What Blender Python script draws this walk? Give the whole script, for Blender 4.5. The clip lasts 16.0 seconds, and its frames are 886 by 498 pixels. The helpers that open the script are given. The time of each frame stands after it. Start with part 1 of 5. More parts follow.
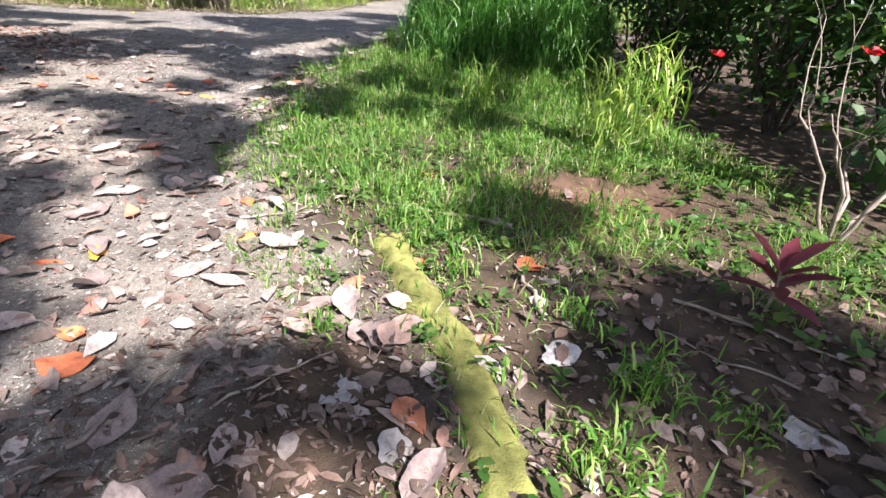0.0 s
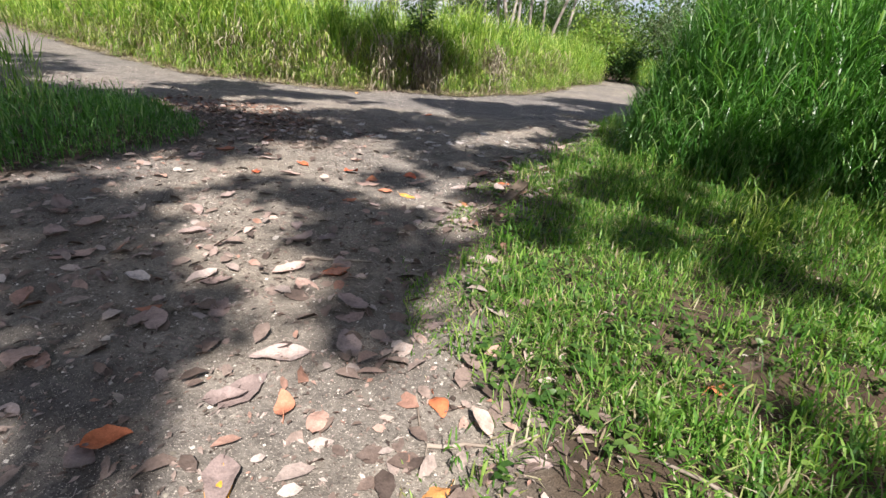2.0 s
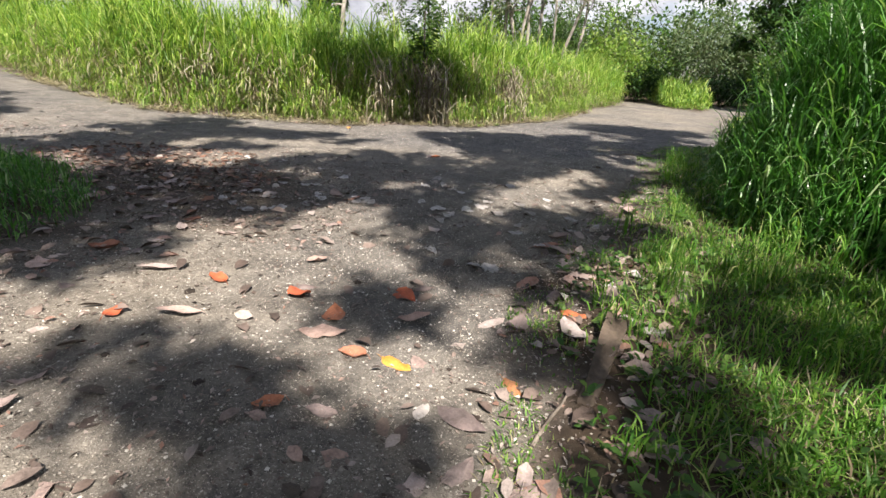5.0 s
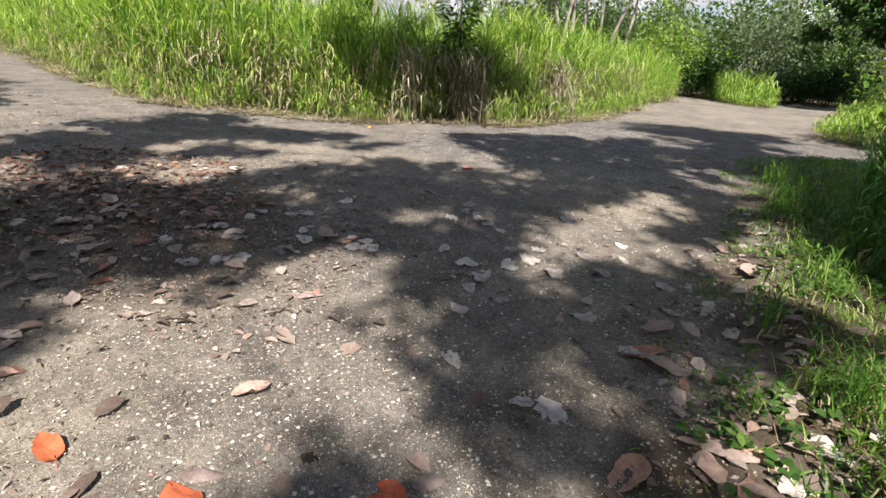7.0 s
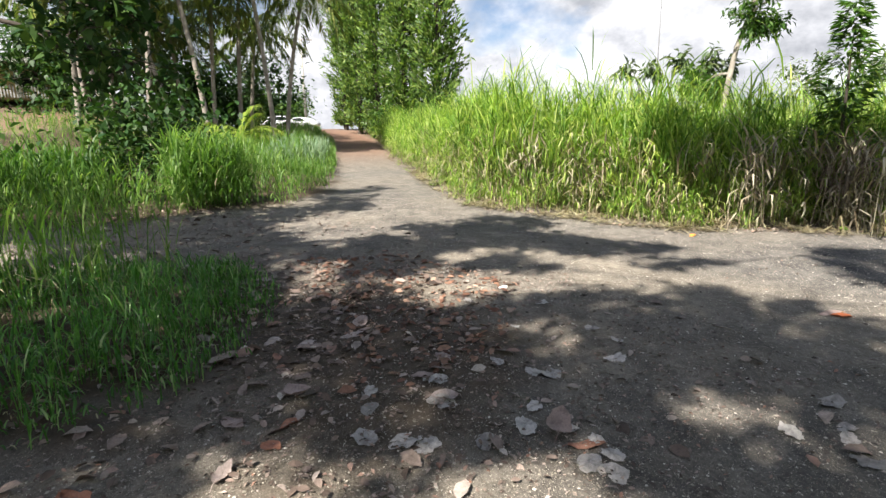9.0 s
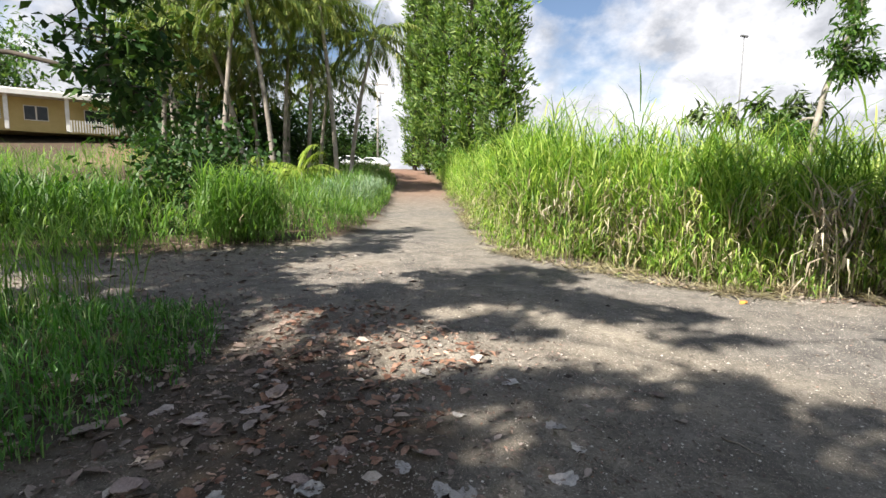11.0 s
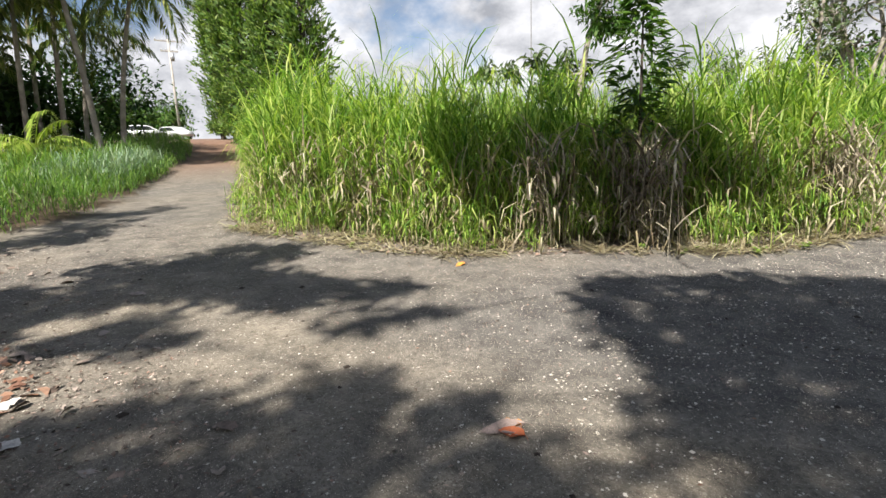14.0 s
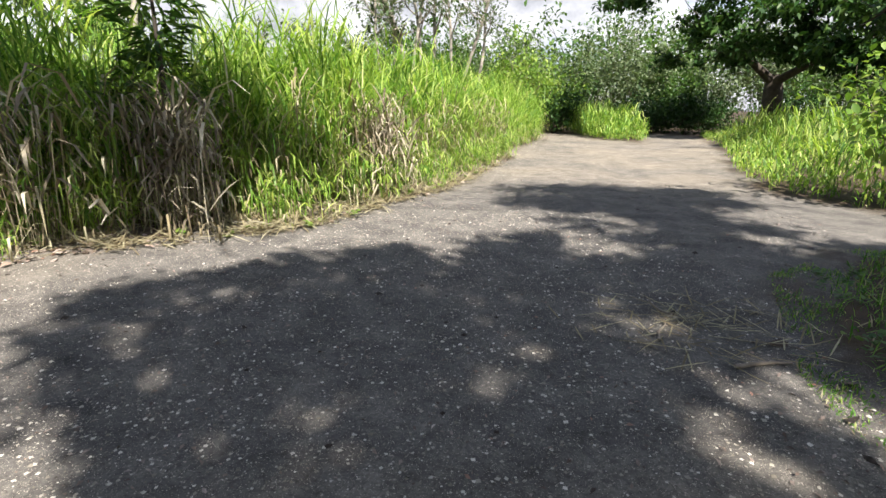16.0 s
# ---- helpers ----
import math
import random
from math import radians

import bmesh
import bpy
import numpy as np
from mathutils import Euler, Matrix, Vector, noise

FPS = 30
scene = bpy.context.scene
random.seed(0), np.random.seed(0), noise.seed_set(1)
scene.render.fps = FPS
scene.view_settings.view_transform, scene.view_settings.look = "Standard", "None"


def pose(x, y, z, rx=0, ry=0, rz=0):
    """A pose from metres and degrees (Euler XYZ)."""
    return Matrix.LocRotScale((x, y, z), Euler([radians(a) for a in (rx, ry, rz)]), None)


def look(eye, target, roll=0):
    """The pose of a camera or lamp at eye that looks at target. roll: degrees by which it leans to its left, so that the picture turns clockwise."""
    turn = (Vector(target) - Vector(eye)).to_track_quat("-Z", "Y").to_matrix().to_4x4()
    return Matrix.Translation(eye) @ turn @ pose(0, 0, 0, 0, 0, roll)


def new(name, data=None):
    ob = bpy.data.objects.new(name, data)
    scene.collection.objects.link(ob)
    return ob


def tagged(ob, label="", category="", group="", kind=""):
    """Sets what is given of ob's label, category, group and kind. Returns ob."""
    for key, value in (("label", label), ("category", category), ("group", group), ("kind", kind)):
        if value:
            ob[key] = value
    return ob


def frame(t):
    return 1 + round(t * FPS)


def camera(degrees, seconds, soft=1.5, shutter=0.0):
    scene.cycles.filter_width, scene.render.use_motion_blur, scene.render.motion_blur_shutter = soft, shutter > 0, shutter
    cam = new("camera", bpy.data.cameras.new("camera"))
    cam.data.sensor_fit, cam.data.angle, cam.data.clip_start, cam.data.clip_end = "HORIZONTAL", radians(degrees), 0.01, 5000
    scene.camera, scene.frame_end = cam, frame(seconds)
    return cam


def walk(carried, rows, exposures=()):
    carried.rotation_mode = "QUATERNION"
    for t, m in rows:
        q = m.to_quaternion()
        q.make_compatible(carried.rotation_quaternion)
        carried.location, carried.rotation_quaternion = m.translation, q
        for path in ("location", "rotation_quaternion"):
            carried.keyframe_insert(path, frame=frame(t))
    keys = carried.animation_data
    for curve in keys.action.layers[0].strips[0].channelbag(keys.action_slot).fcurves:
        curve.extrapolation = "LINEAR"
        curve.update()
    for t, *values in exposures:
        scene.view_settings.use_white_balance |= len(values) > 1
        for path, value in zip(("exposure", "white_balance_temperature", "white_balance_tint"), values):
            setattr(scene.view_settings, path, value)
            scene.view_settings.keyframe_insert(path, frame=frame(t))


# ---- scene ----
cam = camera(82.9, 16.0, soft=1.5)
METRES, EYE, TILT, LEAN, TURN = 13.6, 1.5, 0.0, 0.0, 0.0
ROWS = [
    (0.0, 0.0, 0.0, 0.0, 2.08, -28.14, -3.89),
    (0.5, -0.0088, 0.0185, 0.0002, 11.1, -28.26, -4.0),
    (1.0, -0.0254, 0.0441, 0.0024, 13.74, -27.68, -4.62),
    (1.5, -0.0405, 0.0713, 0.0026, 18.54, -24.64, -5.11),
    (2.0, -0.0554, 0.1024, 0.0063, 22.35, -21.8, -4.42),
    (2.5, -0.0733, 0.1334, 0.0066, 22.78, -19.83, -3.82),
    (3.0, -0.0896, 0.1676, 0.0056, 22.97, -18.59, -3.8),
    (5.5, -0.1559, 0.3343, 0.0072, 22.89, -19.77, -2.81),
    (6.0, -0.169, 0.3682, 0.0058, 23.85, -20.07, -3.26),
    (6.5, -0.1802, 0.4002, 0.0058, 25.7, -20.22, -3.28),
    (7.0, -0.1972, 0.4315, 0.0076, 27.02, -20.69, -3.24),
    (7.5, -0.2108, 0.4636, 0.0084, 37.57, -21.64, -1.35),
    (8.0, -0.2241, 0.4925, 0.0095, 43.23, -20.92, -0.96),
    (8.5, -0.2361, 0.5173, 0.0156, 51.5, -17.67, 0.47),
    (9.0, -0.2417, 0.5423, 0.0188, 63.5, -11.63, 0.98),
    (9.5, -0.2472, 0.5655, 0.0198, 68.41, -9.47, 0.96),
    (10.0, -0.2554, 0.5872, 0.0205, 69.47, -8.52, -0.1),
    (12.5, -0.2758, 0.7305, 0.0172, 74.3, -5.19, -0.09),
    (13.0, -0.2796, 0.7585, 0.0136, 69.51, -6.05, 0.54),
    (13.5, -0.2823, 0.7885, 0.0128, 59.74, -9.18, 1.26),
    (14.0, -0.2811, 0.8193, 0.0117, 54.17, -11.05, 2.17),
    (14.5, -0.2819, 0.8495, 0.0088, 42.18, -12.71, 1.67),
    (15.0, -0.2826, 0.8801, 0.0086, 29.25, -13.93, 1.22),
    (15.5, -0.2792, 0.9111, 0.0067, 22.26, -14.85, 1.06),
    (16.0, -0.2771, 0.9398, 0.0068, 12.34, -15.6, -0.28),
]
walk(cam, [(t, pose(0, 0, EYE, TILT, LEAN, TURN) @ pose(METRES * x, METRES * y, METRES * z, 90 + pitch, roll, yaw)) for t, x, y, z, yaw, pitch, roll in ROWS],
     [(0.0, 1.8, 5900, 21), (1.5, 1.28, 6150, 18), (3.0, 1.22, 6200, 18), (5.5, 1.25, 6350, 15), (7.5, 1.2, 6400, 15), (9.0, 1.45, 6400, 12), (10.0, 1.45, 6400, 12), (12.5, 1.4, 6350, 12), (14.5, 1.12, 6400, 12), (16.0, 1.52, 6350, 13)])

# ---- world and sun ----
SUN_TO = Vector((0.55, -0.83, 1.19)).normalized()
world = bpy.data.worlds.new("sky")
scene.world = world
world.use_nodes = True
wn, wl = world.node_tree.nodes, world.node_tree.links
wn.clear()


def wnode(kind, **inputs):
    n = wn.new(kind)
    for k, v in inputs.items():
        n.inputs[k.replace("_", " ")].default_value = v
    return n


w_out, w_bg = wnode("ShaderNodeOutputWorld"), wnode("ShaderNodeBackground", Strength=0.055)
w_sky = wnode("ShaderNodeTexSky")
w_sky.sky_type, w_sky.sun_disc = "NISHITA", False
w_sky.sun_elevation = math.asin(SUN_TO.z)
w_sky.sun_rotation = math.atan2(SUN_TO.x, SUN_TO.y)
w_co, w_map = wnode("ShaderNodeTexCoord"), wnode("ShaderNodeMapping", Scale=(1.0, 1.0, 1.5), Location=(1.7, 0.4, 0.2))
w_n1 = wnode("ShaderNodeTexNoise", Scale=3.0, Detail=9.0, Roughness=0.55)
w_n2 = wnode("ShaderNodeTexNoise", Scale=7.0, Detail=6.0, Roughness=0.6)
w_r1, w_r2 = wnode("ShaderNodeValToRGB"), wnode("ShaderNodeValToRGB")
w_r1.color_ramp.elements[0].position, w_r1.color_ramp.elements[1].position = 0.36, 0.47
w_r2.color_ramp.elements[0].position, w_r2.color_ramp.elements[1].position = 0.36, 0.62
w_r2.color_ramp.elements[0].color = (3.7, 3.85, 4.1, 1)
w_r2.color_ramp.elements[1].color = (8.8, 8.8, 8.9, 1)
w_mix = wn.new("ShaderNodeMix")
w_mix.data_type = "RGBA"
wl.new(w_co.outputs["Generated"], w_map.inputs["Vector"])
for n in (w_n1, w_n2):
    wl.new(w_map.outputs["Vector"], n.inputs["Vector"])
wl.new(w_n1.outputs["Fac"], w_r1.inputs["Fac"])
wl.new(w_n2.outputs["Fac"], w_r2.inputs["Fac"])
w_sep, w_high, w_mul = wnode("ShaderNodeSeparateXYZ"), wnode("ShaderNodeMapRange"), wnode("ShaderNodeMath")
w_mul.operation = "MULTIPLY"
for k, v in (("From Min", 0.38), ("From Max", 0.7), ("To Min", 1.0), ("To Max", 0.12)):
    w_high.inputs[k].default_value = v
wl.new(w_co.outputs["Generated"], w_sep.inputs["Vector"])
wl.new(w_sep.outputs["Z"], w_high.inputs["Value"])
wl.new(w_r1.outputs["Color"], w_mul.inputs[0])
wl.new(w_high.outputs["Result"], w_mul.inputs[1])
wl.new(w_mul.outputs["Value"], w_mix.inputs["Factor"])
wl.new(w_sky.outputs["Color"], w_mix.inputs["A"])
wl.new(w_r2.outputs["Color"], w_mix.inputs["B"])
wl.new(w_mix.outputs["Result"], w_bg.inputs["Color"])
wl.new(w_bg.outputs["Background"], w_out.inputs["Surface"])

sun = new("sun", bpy.data.lights.new("sun", "SUN"))
sun.data.energy, sun.data.angle, sun.data.color = 5.0, radians(0.8), (1.0, 0.93, 0.81)
sun.matrix_world = look(SUN_TO * 60, (0, 0, 0))

# ---- materials ----


class Mat:
    """A small node graph builder."""

    def __init__(self, name, rough=0.8):
        self.m = bpy.data.materials.new(name)
        self.m.use_nodes = True
        self.n, self.l = self.m.node_tree.nodes, self.m.node_tree.links
        self.b = self.n["Principled BSDF"]
        self.out = self.n["Material Output"]
        self.b.inputs["Roughness"].default_value = rough
        self.b.inputs["Specular IOR Level"].default_value = 0.3

    def node(self, kind, **inputs):
        n = self.n.new(kind)
        for k, v in inputs.items():
            n.inputs[k.replace("_", " ")].default_value = v
        return n

    def link(self, a, b):
        self.l.new(a, b)

    def noise(self, scale, detail=4.0, rough=0.55, space="Object"):
        co = self.node("ShaderNodeTexCoord")
        n = self.node("ShaderNodeTexNoise", Scale=scale, Detail=detail, Roughness=rough)
        self.link(co.outputs[space], n.inputs["Vector"])
        return n.outputs["Fac"]

    def ramp(self, fac, stops):
        r = self.node("ShaderNodeValToRGB")
        els = r.color_ramp.elements
        while len(els) < len(stops):
            els.new(0.5)
        for e, (p, c) in zip(els, stops):
            e.position, e.color = p, (*c, 1) if len(c) == 3 else c
        self.link(fac, r.inputs["Fac"])
        return r.outputs["Color"]

    def mix(self, fac, a, b, blend="MIX"):
        m = self.node("ShaderNodeMix")
        m.data_type, m.blend_type = "RGBA", blend
        for v, key in ((fac, "Factor"), (a, "A"), (b, "B")):
            if isinstance(v, (int, float)):
                m.inputs[key].default_value = v
            elif isinstance(v, tuple):
                m.inputs[key].default_value = (*v, 1)
            else:
                self.link(v, m.inputs[key])
        return m.outputs["Result"]

    def colour(self, c):
        if isinstance(c, tuple):
            self.b.inputs["Base Color"].default_value = (*c, 1)
        else:
            self.link(c, self.b.inputs["Base Color"])

    def bump(self, h, dist=0.02, strength=0.6):
        b = self.node("ShaderNodeBump", Distance=dist, Strength=strength)
        self.link(h, b.inputs["Height"])
        self.link(b.outputs["Normal"], self.b.inputs["Normal"])


def grey(c):
    return (c, c, c)


def leaf_mat(name, stops, trans=0.35, rough=0.45, island=True, spec=0.3):
    """A leaf: colour varies leaf by leaf and in patches; light shines through."""
    m = Mat(name, rough)
    m.b.inputs["Specular IOR Level"].default_value = spec
    if island:
        rnd = m.node("ShaderNodeNewGeometry").outputs["Random Per Island"]
    else:
        rnd = m.node("ShaderNodeObjectInfo").outputs["Random"]
    c = m.ramp(rnd, stops)
    c = m.mix(0.5, c, m.ramp(m.noise(0.55, 3.0), [(0.3, grey(0.6)), (0.7, grey(1.25))]), "MULTIPLY")
    c = m.mix(0.35, c, m.ramp(m.noise(40.0, 3.0), [(0.3, grey(0.55)), (0.7, grey(1.2))]), "MULTIPLY")
    m.colour(c)
    t = m.node("ShaderNodeBsdfTranslucent")
    m.link(m.mix(1.0, c, (1.25, 1.35, 0.6), "MULTIPLY"), t.inputs["Color"])
    s = m.node("ShaderNodeMixShader", Fac=trans)
    m.link(m.b.outputs["BSDF"], s.inputs[1])
    m.link(t.outputs["BSDF"], s.inputs[2])
    m.link(s.outputs["Shader"], m.out.inputs["Surface"])
    return m.m


def plain_mat(name, c0, c1, scale=6.0, rough=0.75, metal=0.0, bump=0.3, fine=60.0):
    """A dull surface that varies between two colours, in patches and in grain."""
    m = Mat(name, rough)
    m.b.inputs["Metallic"].default_value = metal
    c = m.ramp(m.noise(scale), [(0.3, c0), (0.7, c1)])
    g = m.noise(fine, 5.0)
    m.colour(m.mix(0.4, c, m.ramp(g, [(0.3, grey(0.6)), (0.7, grey(1.15))]), "MULTIPLY"))
    if bump:
        m.bump(g, 0.01, bump)
    return m.m


def ground_mat():
    """Worn asphalt and dirt on the road, dark humus under the grass, red earth where it is bared."""
    m = Mat("ground", 0.9)
    at = m.node("ShaderNodeAttribute")
    at.attribute_name = "zone"
    sep = m.node("ShaderNodeSeparateColor")
    m.link(at.outputs["Color"], sep.inputs["Color"])
    big, mid, fine = m.noise(0.35, 5.0), m.noise(2.3, 6.0, 0.6), m.noise(38.0, 5.0, 0.65)
    grit = m.noise(130.0, 3.0, 0.6)
    dirt = m.ramp(mid, [(0.25, (0.135, 0.117, 0.094)), (0.5, (0.215, 0.19, 0.152)), (0.75, (0.31, 0.275, 0.222))])
    tar = m.ramp(mid, [(0.3, (0.07, 0.067, 0.065)), (0.7, (0.17, 0.16, 0.146))])
    road = m.mix(m.ramp(big, [(0.4, grey(0.0)), (0.62, grey(0.75))]), dirt, tar)
    road = m.mix(sep.outputs["Blue"], road, tar)
    road = m.mix(0.6, road, m.ramp(m.noise(11.0, 6.0, 0.65), [(0.3, (0.5, 0.48, 0.47)), (0.52, grey(1.0)), (0.72, (1.3, 1.27, 1.22))]), "MULTIPLY")
    road = m.mix(0.65, road, m.ramp(fine, [(0.3, grey(0.38)), (0.68, grey(1.4))]), "MULTIPLY")
    road = m.mix(m.ramp(grit, [(0.60, grey(0.0)), (0.68, grey(0.85))]), road, (0.6, 0.54, 0.45))
    road = m.mix(m.ramp(m.noise(90.0, 2.0), [(0.30, grey(0.8)), (0.38, grey(0.0))]), road, (0.05, 0.042, 0.034))
    soil = m.ramp(m.noise(5.0, 6.0), [(0.3, (0.028, 0.02, 0.013)), (0.7, (0.10, 0.07, 0.045))])
    red = m.ramp(m.noise(9.0, 6.0), [(0.3, (0.10, 0.045, 0.025)), (0.7, (0.27, 0.14, 0.085))])
    c = m.mix(sep.outputs["Red"], road, soil)
    c = m.mix(sep.outputs["Green"], c, red)
    m.colour(c)
    hgt = m.mix(0.5, m.ramp(fine, [(0, grey(0)), (1, grey(1))]), m.ramp(grit, [(0, grey(0)), (1, grey(1))]))
    m.bump(hgt, 0.016, 1.0)
    return m.m


GROUND = ground_mat()
GRASS_BRIGHT = leaf_mat("grass_bright", [(0.0, (0.06, 0.15, 0.025)), (0.4, (0.18, 0.32, 0.05)), (0.75, (0.34, 0.47, 0.09)), (1.0, (0.52, 0.57, 0.2))], 0.45)
GRASS_MID = leaf_mat("grass_mid", [(0.0, (0.07, 0.16, 0.028)), (0.6, (0.14, 0.27, 0.055)), (1.0, (0.26, 0.37, 0.11))], 0.5)
GRASS_DARK = leaf_mat("grass_dark", [(0.0, (0.03, 0.085, 0.014)), (0.6, (0.06, 0.15, 0.022)), (1.0, (0.12, 0.21, 0.04))], 0.4)
GUINEA = leaf_mat("guinea_blade", [(0.0, (0.035, 0.12, 0.018)), (0.6, (0.08, 0.23, 0.038)), (0.9, (0.17, 0.35, 0.09)), (1.0, (0.36, 0.46, 0.24))], 0.42, 0.35, spec=0.5)
GRASS_DRY = leaf_mat("grass_dry", [(0.0, (0.15, 0.115, 0.07)), (0.5, (0.31, 0.265, 0.16)), (1.0, (0.47, 0.44, 0.3))], 0.2, 0.7)
GRASS_DEAD = leaf_mat("grass_dead", [(0.0, (0.1, 0.08, 0.055)), (0.5, (0.26, 0.22, 0.155)), (1.0, (0.5, 0.46, 0.35))], 0.1, 0.75)
LAWN = leaf_mat("lawn", [(0.0, (0.045, 0.14, 0.016)), (0.5, (0.11, 0.26, 0.034)), (0.85, (0.24, 0.39, 0.075)), (1.0, (0.42, 0.45, 0.18))], 0.45)
BLUE_GRASS = leaf_mat("blue_grass", [(0.0, (0.12, 0.2, 0.11)), (0.6, (0.2, 0.3, 0.19)), (1.0, (0.28, 0.36, 0.2))], 0.3)
LEAF_DARK = leaf_mat("leaf_dark", [(0.0, (0.016, 0.05, 0.013)), (0.6, (0.035, 0.085, 0.02)), (1.0, (0.07, 0.13, 0.028))], 0.22, 0.5, spec=0.25)
LEAF_MID = leaf_mat("leaf_mid", [(0.0, (0.035, 0.09, 0.018)), (0.6, (0.07, 0.15, 0.03)), (1.0, (0.14, 0.22, 0.05))], 0.3, 0.4)
LEAF_LIGHT = leaf_mat("leaf_light", [(0.0, (0.1, 0.2, 0.03)), (0.6, (0.17, 0.28, 0.05)), (1.0, (0.28, 0.36, 0.08))], 0.35, 0.45)
LEAF_SILVER = leaf_mat("leaf_silver", [(0.0, (0.06, 0.1, 0.045)), (0.6, (0.12, 0.17, 0.085)), (1.0, (0.22, 0.26, 0.16))], 0.25, 0.6, spec=0.2)
PINE = leaf_mat("pine_needles", [(0.0, (0.06, 0.13, 0.035)), (0.6, (0.15, 0.25, 0.06)), (1.0, (0.27, 0.36, 0.1))], 0.35, 0.55)
PALM = leaf_mat("palm_leaf", [(0.0, (0.06, 0.11, 0.02)), (0.6, (0.14, 0.2, 0.042)), (1.0, (0.31, 0.32, 0.1))], 0.3, 0.35, spec=0.5)
# Young fronds: the sunlight on them is put into a lighter leaf colour.
PALM_LIT = leaf_mat("sunlit_young_palm_leaf", [(0.0, (0.14, 0.24, 0.03)), (0.6, (0.24, 0.33, 0.05)), (1.0, (0.36, 0.4, 0.1))], 0.35, 0.4)
RED_LEAF = leaf_mat("red_leaf", [(0.0, (0.09, 0.015, 0.025)), (1.0, (0.24, 0.06, 0.075))], 0.25, 0.35)
RED_FLOWER = leaf_mat("red_flower", [(0.0, (0.55, 0.01, 0.02)), (1.0, (0.7, 0.03, 0.03))], 0.3, 0.5)
def dead_leaf_mat(name, stops, island):
    """A dry leaf: blotched, veined and crinkled."""
    m = Mat(name, 0.62)
    if island:
        rnd = m.node("ShaderNodeNewGeometry").outputs["Random Per Island"]
    else:
        rnd = m.node("ShaderNodeObjectInfo").outputs["Random"]
    c = m.ramp(rnd, stops)
    blot, fine = m.noise(16.0, 5.0, 0.65), m.noise(90.0, 4.0, 0.6)
    c = m.mix(0.75, c, m.ramp(blot, [(0.28, grey(0.35)), (0.5, grey(0.95)), (0.75, grey(1.3))]), "MULTIPLY")
    c = m.mix(0.5, c, m.ramp(fine, [(0.3, grey(0.5)), (0.7, grey(1.25))]), "MULTIPLY")
    m.colour(c)
    m.bump(blot, 0.012, 0.9)
    return m.m


DEAD_LEAF = dead_leaf_mat("dead_leaf", [(0.0, (0.2, 0.155, 0.14)), (0.25, (0.36, 0.28, 0.25)), (0.45, (0.29, 0.215, 0.185)), (0.62, (0.47, 0.4, 0.365)), (0.78, (0.42, 0.27, 0.21)), (0.88, (0.34, 0.15, 0.09)), (1.0, (0.56, 0.51, 0.46))], False)
LITTER = dead_leaf_mat("leaf_litter", [(0.0, (0.07, 0.052, 0.042)), (0.3, (0.17, 0.125, 0.1)), (0.6, (0.27, 0.21, 0.175)), (0.8, (0.4, 0.34, 0.3)), (0.9, (0.3, 0.16, 0.11)), (1.0, (0.56, 0.51, 0.45))], True)
ORANGE_LEAF = dead_leaf_mat("orange_leaf", [(0.0, (0.42, 0.1, 0.045)), (0.6, (0.5, 0.17, 0.07)), (0.85, (0.45, 0.2, 0.12)), (1.0, (0.68, 0.33, 0.04))], False)
BARK = plain_mat("bark", (0.10, 0.08, 0.06), (0.26, 0.22, 0.18), 3.0, 0.9, bump=0.8, fine=25)
BARK_PALE = plain_mat("pale_bark", (0.2, 0.18, 0.15), (0.38, 0.35, 0.3), 2.0, 0.85, bump=0.6, fine=18)
PALM_BARK = plain_mat("palm_bark", (0.15, 0.13, 0.11), (0.33, 0.3, 0.26), 2.0, 0.85, bump=0.6, fine=18)
BARK_DARK = plain_mat("dark_bark", (0.03, 0.026, 0.02), (0.09, 0.075, 0.06), 3.0, 0.9, bump=0.8, fine=25)
BOARD = plain_mat("old_board", (0.045, 0.034, 0.025), (0.19, 0.145, 0.105), 7.0, 0.9, bump=0.8, fine=45)
TWIG = plain_mat("twig", (0.16, 0.13, 0.1), (0.36, 0.31, 0.25), 8.0, 0.85, bump=0.5)
MOSS = plain_mat("moss", (0.08, 0.085, 0.02), (0.3, 0.3, 0.085), 9.0, 0.95, bump=0.9, fine=120)
STONE = leaf_mat("grit", [(0.0, (0.2, 0.18, 0.14)), (0.5, (0.4, 0.37, 0.31)), (1.0, (0.74, 0.7, 0.62))], 0.0, 0.85)
WALL_YELLOW = plain_mat("yellow_wall", (0.50, 0.40, 0.17), (0.60, 0.49, 0.23), 1.2, 0.8, bump=0.1)
WHITE_PAINT = plain_mat("white_paint", (0.66, 0.66, 0.63), (0.82, 0.82, 0.8), 2.0, 0.6, bump=0.1)
ROOFING = plain_mat("roofing", (0.5, 0.48, 0.44), (0.64, 0.62, 0.57), 1.5, 0.7, bump=0.2)
DARK_GLASS = plain_mat("dark_glass", (0.02, 0.025, 0.03), (0.05, 0.055, 0.06), 2.0, 0.1, bump=0.0)
POLE_WOOD = plain_mat("pole_wood", (0.34, 0.32, 0.29), (0.5, 0.47, 0.43), 4.0, 0.85, bump=0.5)
STEEL = plain_mat("galvanised_steel", (0.45, 0.46, 0.47), (0.6, 0.61, 0.62), 5.0, 0.45, metal=0.6, bump=0.1)
MAST_GREY = plain_mat("mast_grey", (0.13, 0.135, 0.14), (0.2, 0.205, 0.21), 5.0, 0.6, bump=0.1)
CAR_PAINT = plain_mat("car_paint", (0.6, 0.63, 0.66), (0.68, 0.71, 0.74), 1.0, 0.25, bump=0.0)
RUBBER = plain_mat("rubber", (0.015, 0.015, 0.015), (0.03, 0.03, 0.03), 9.0, 0.9, bump=0.1)

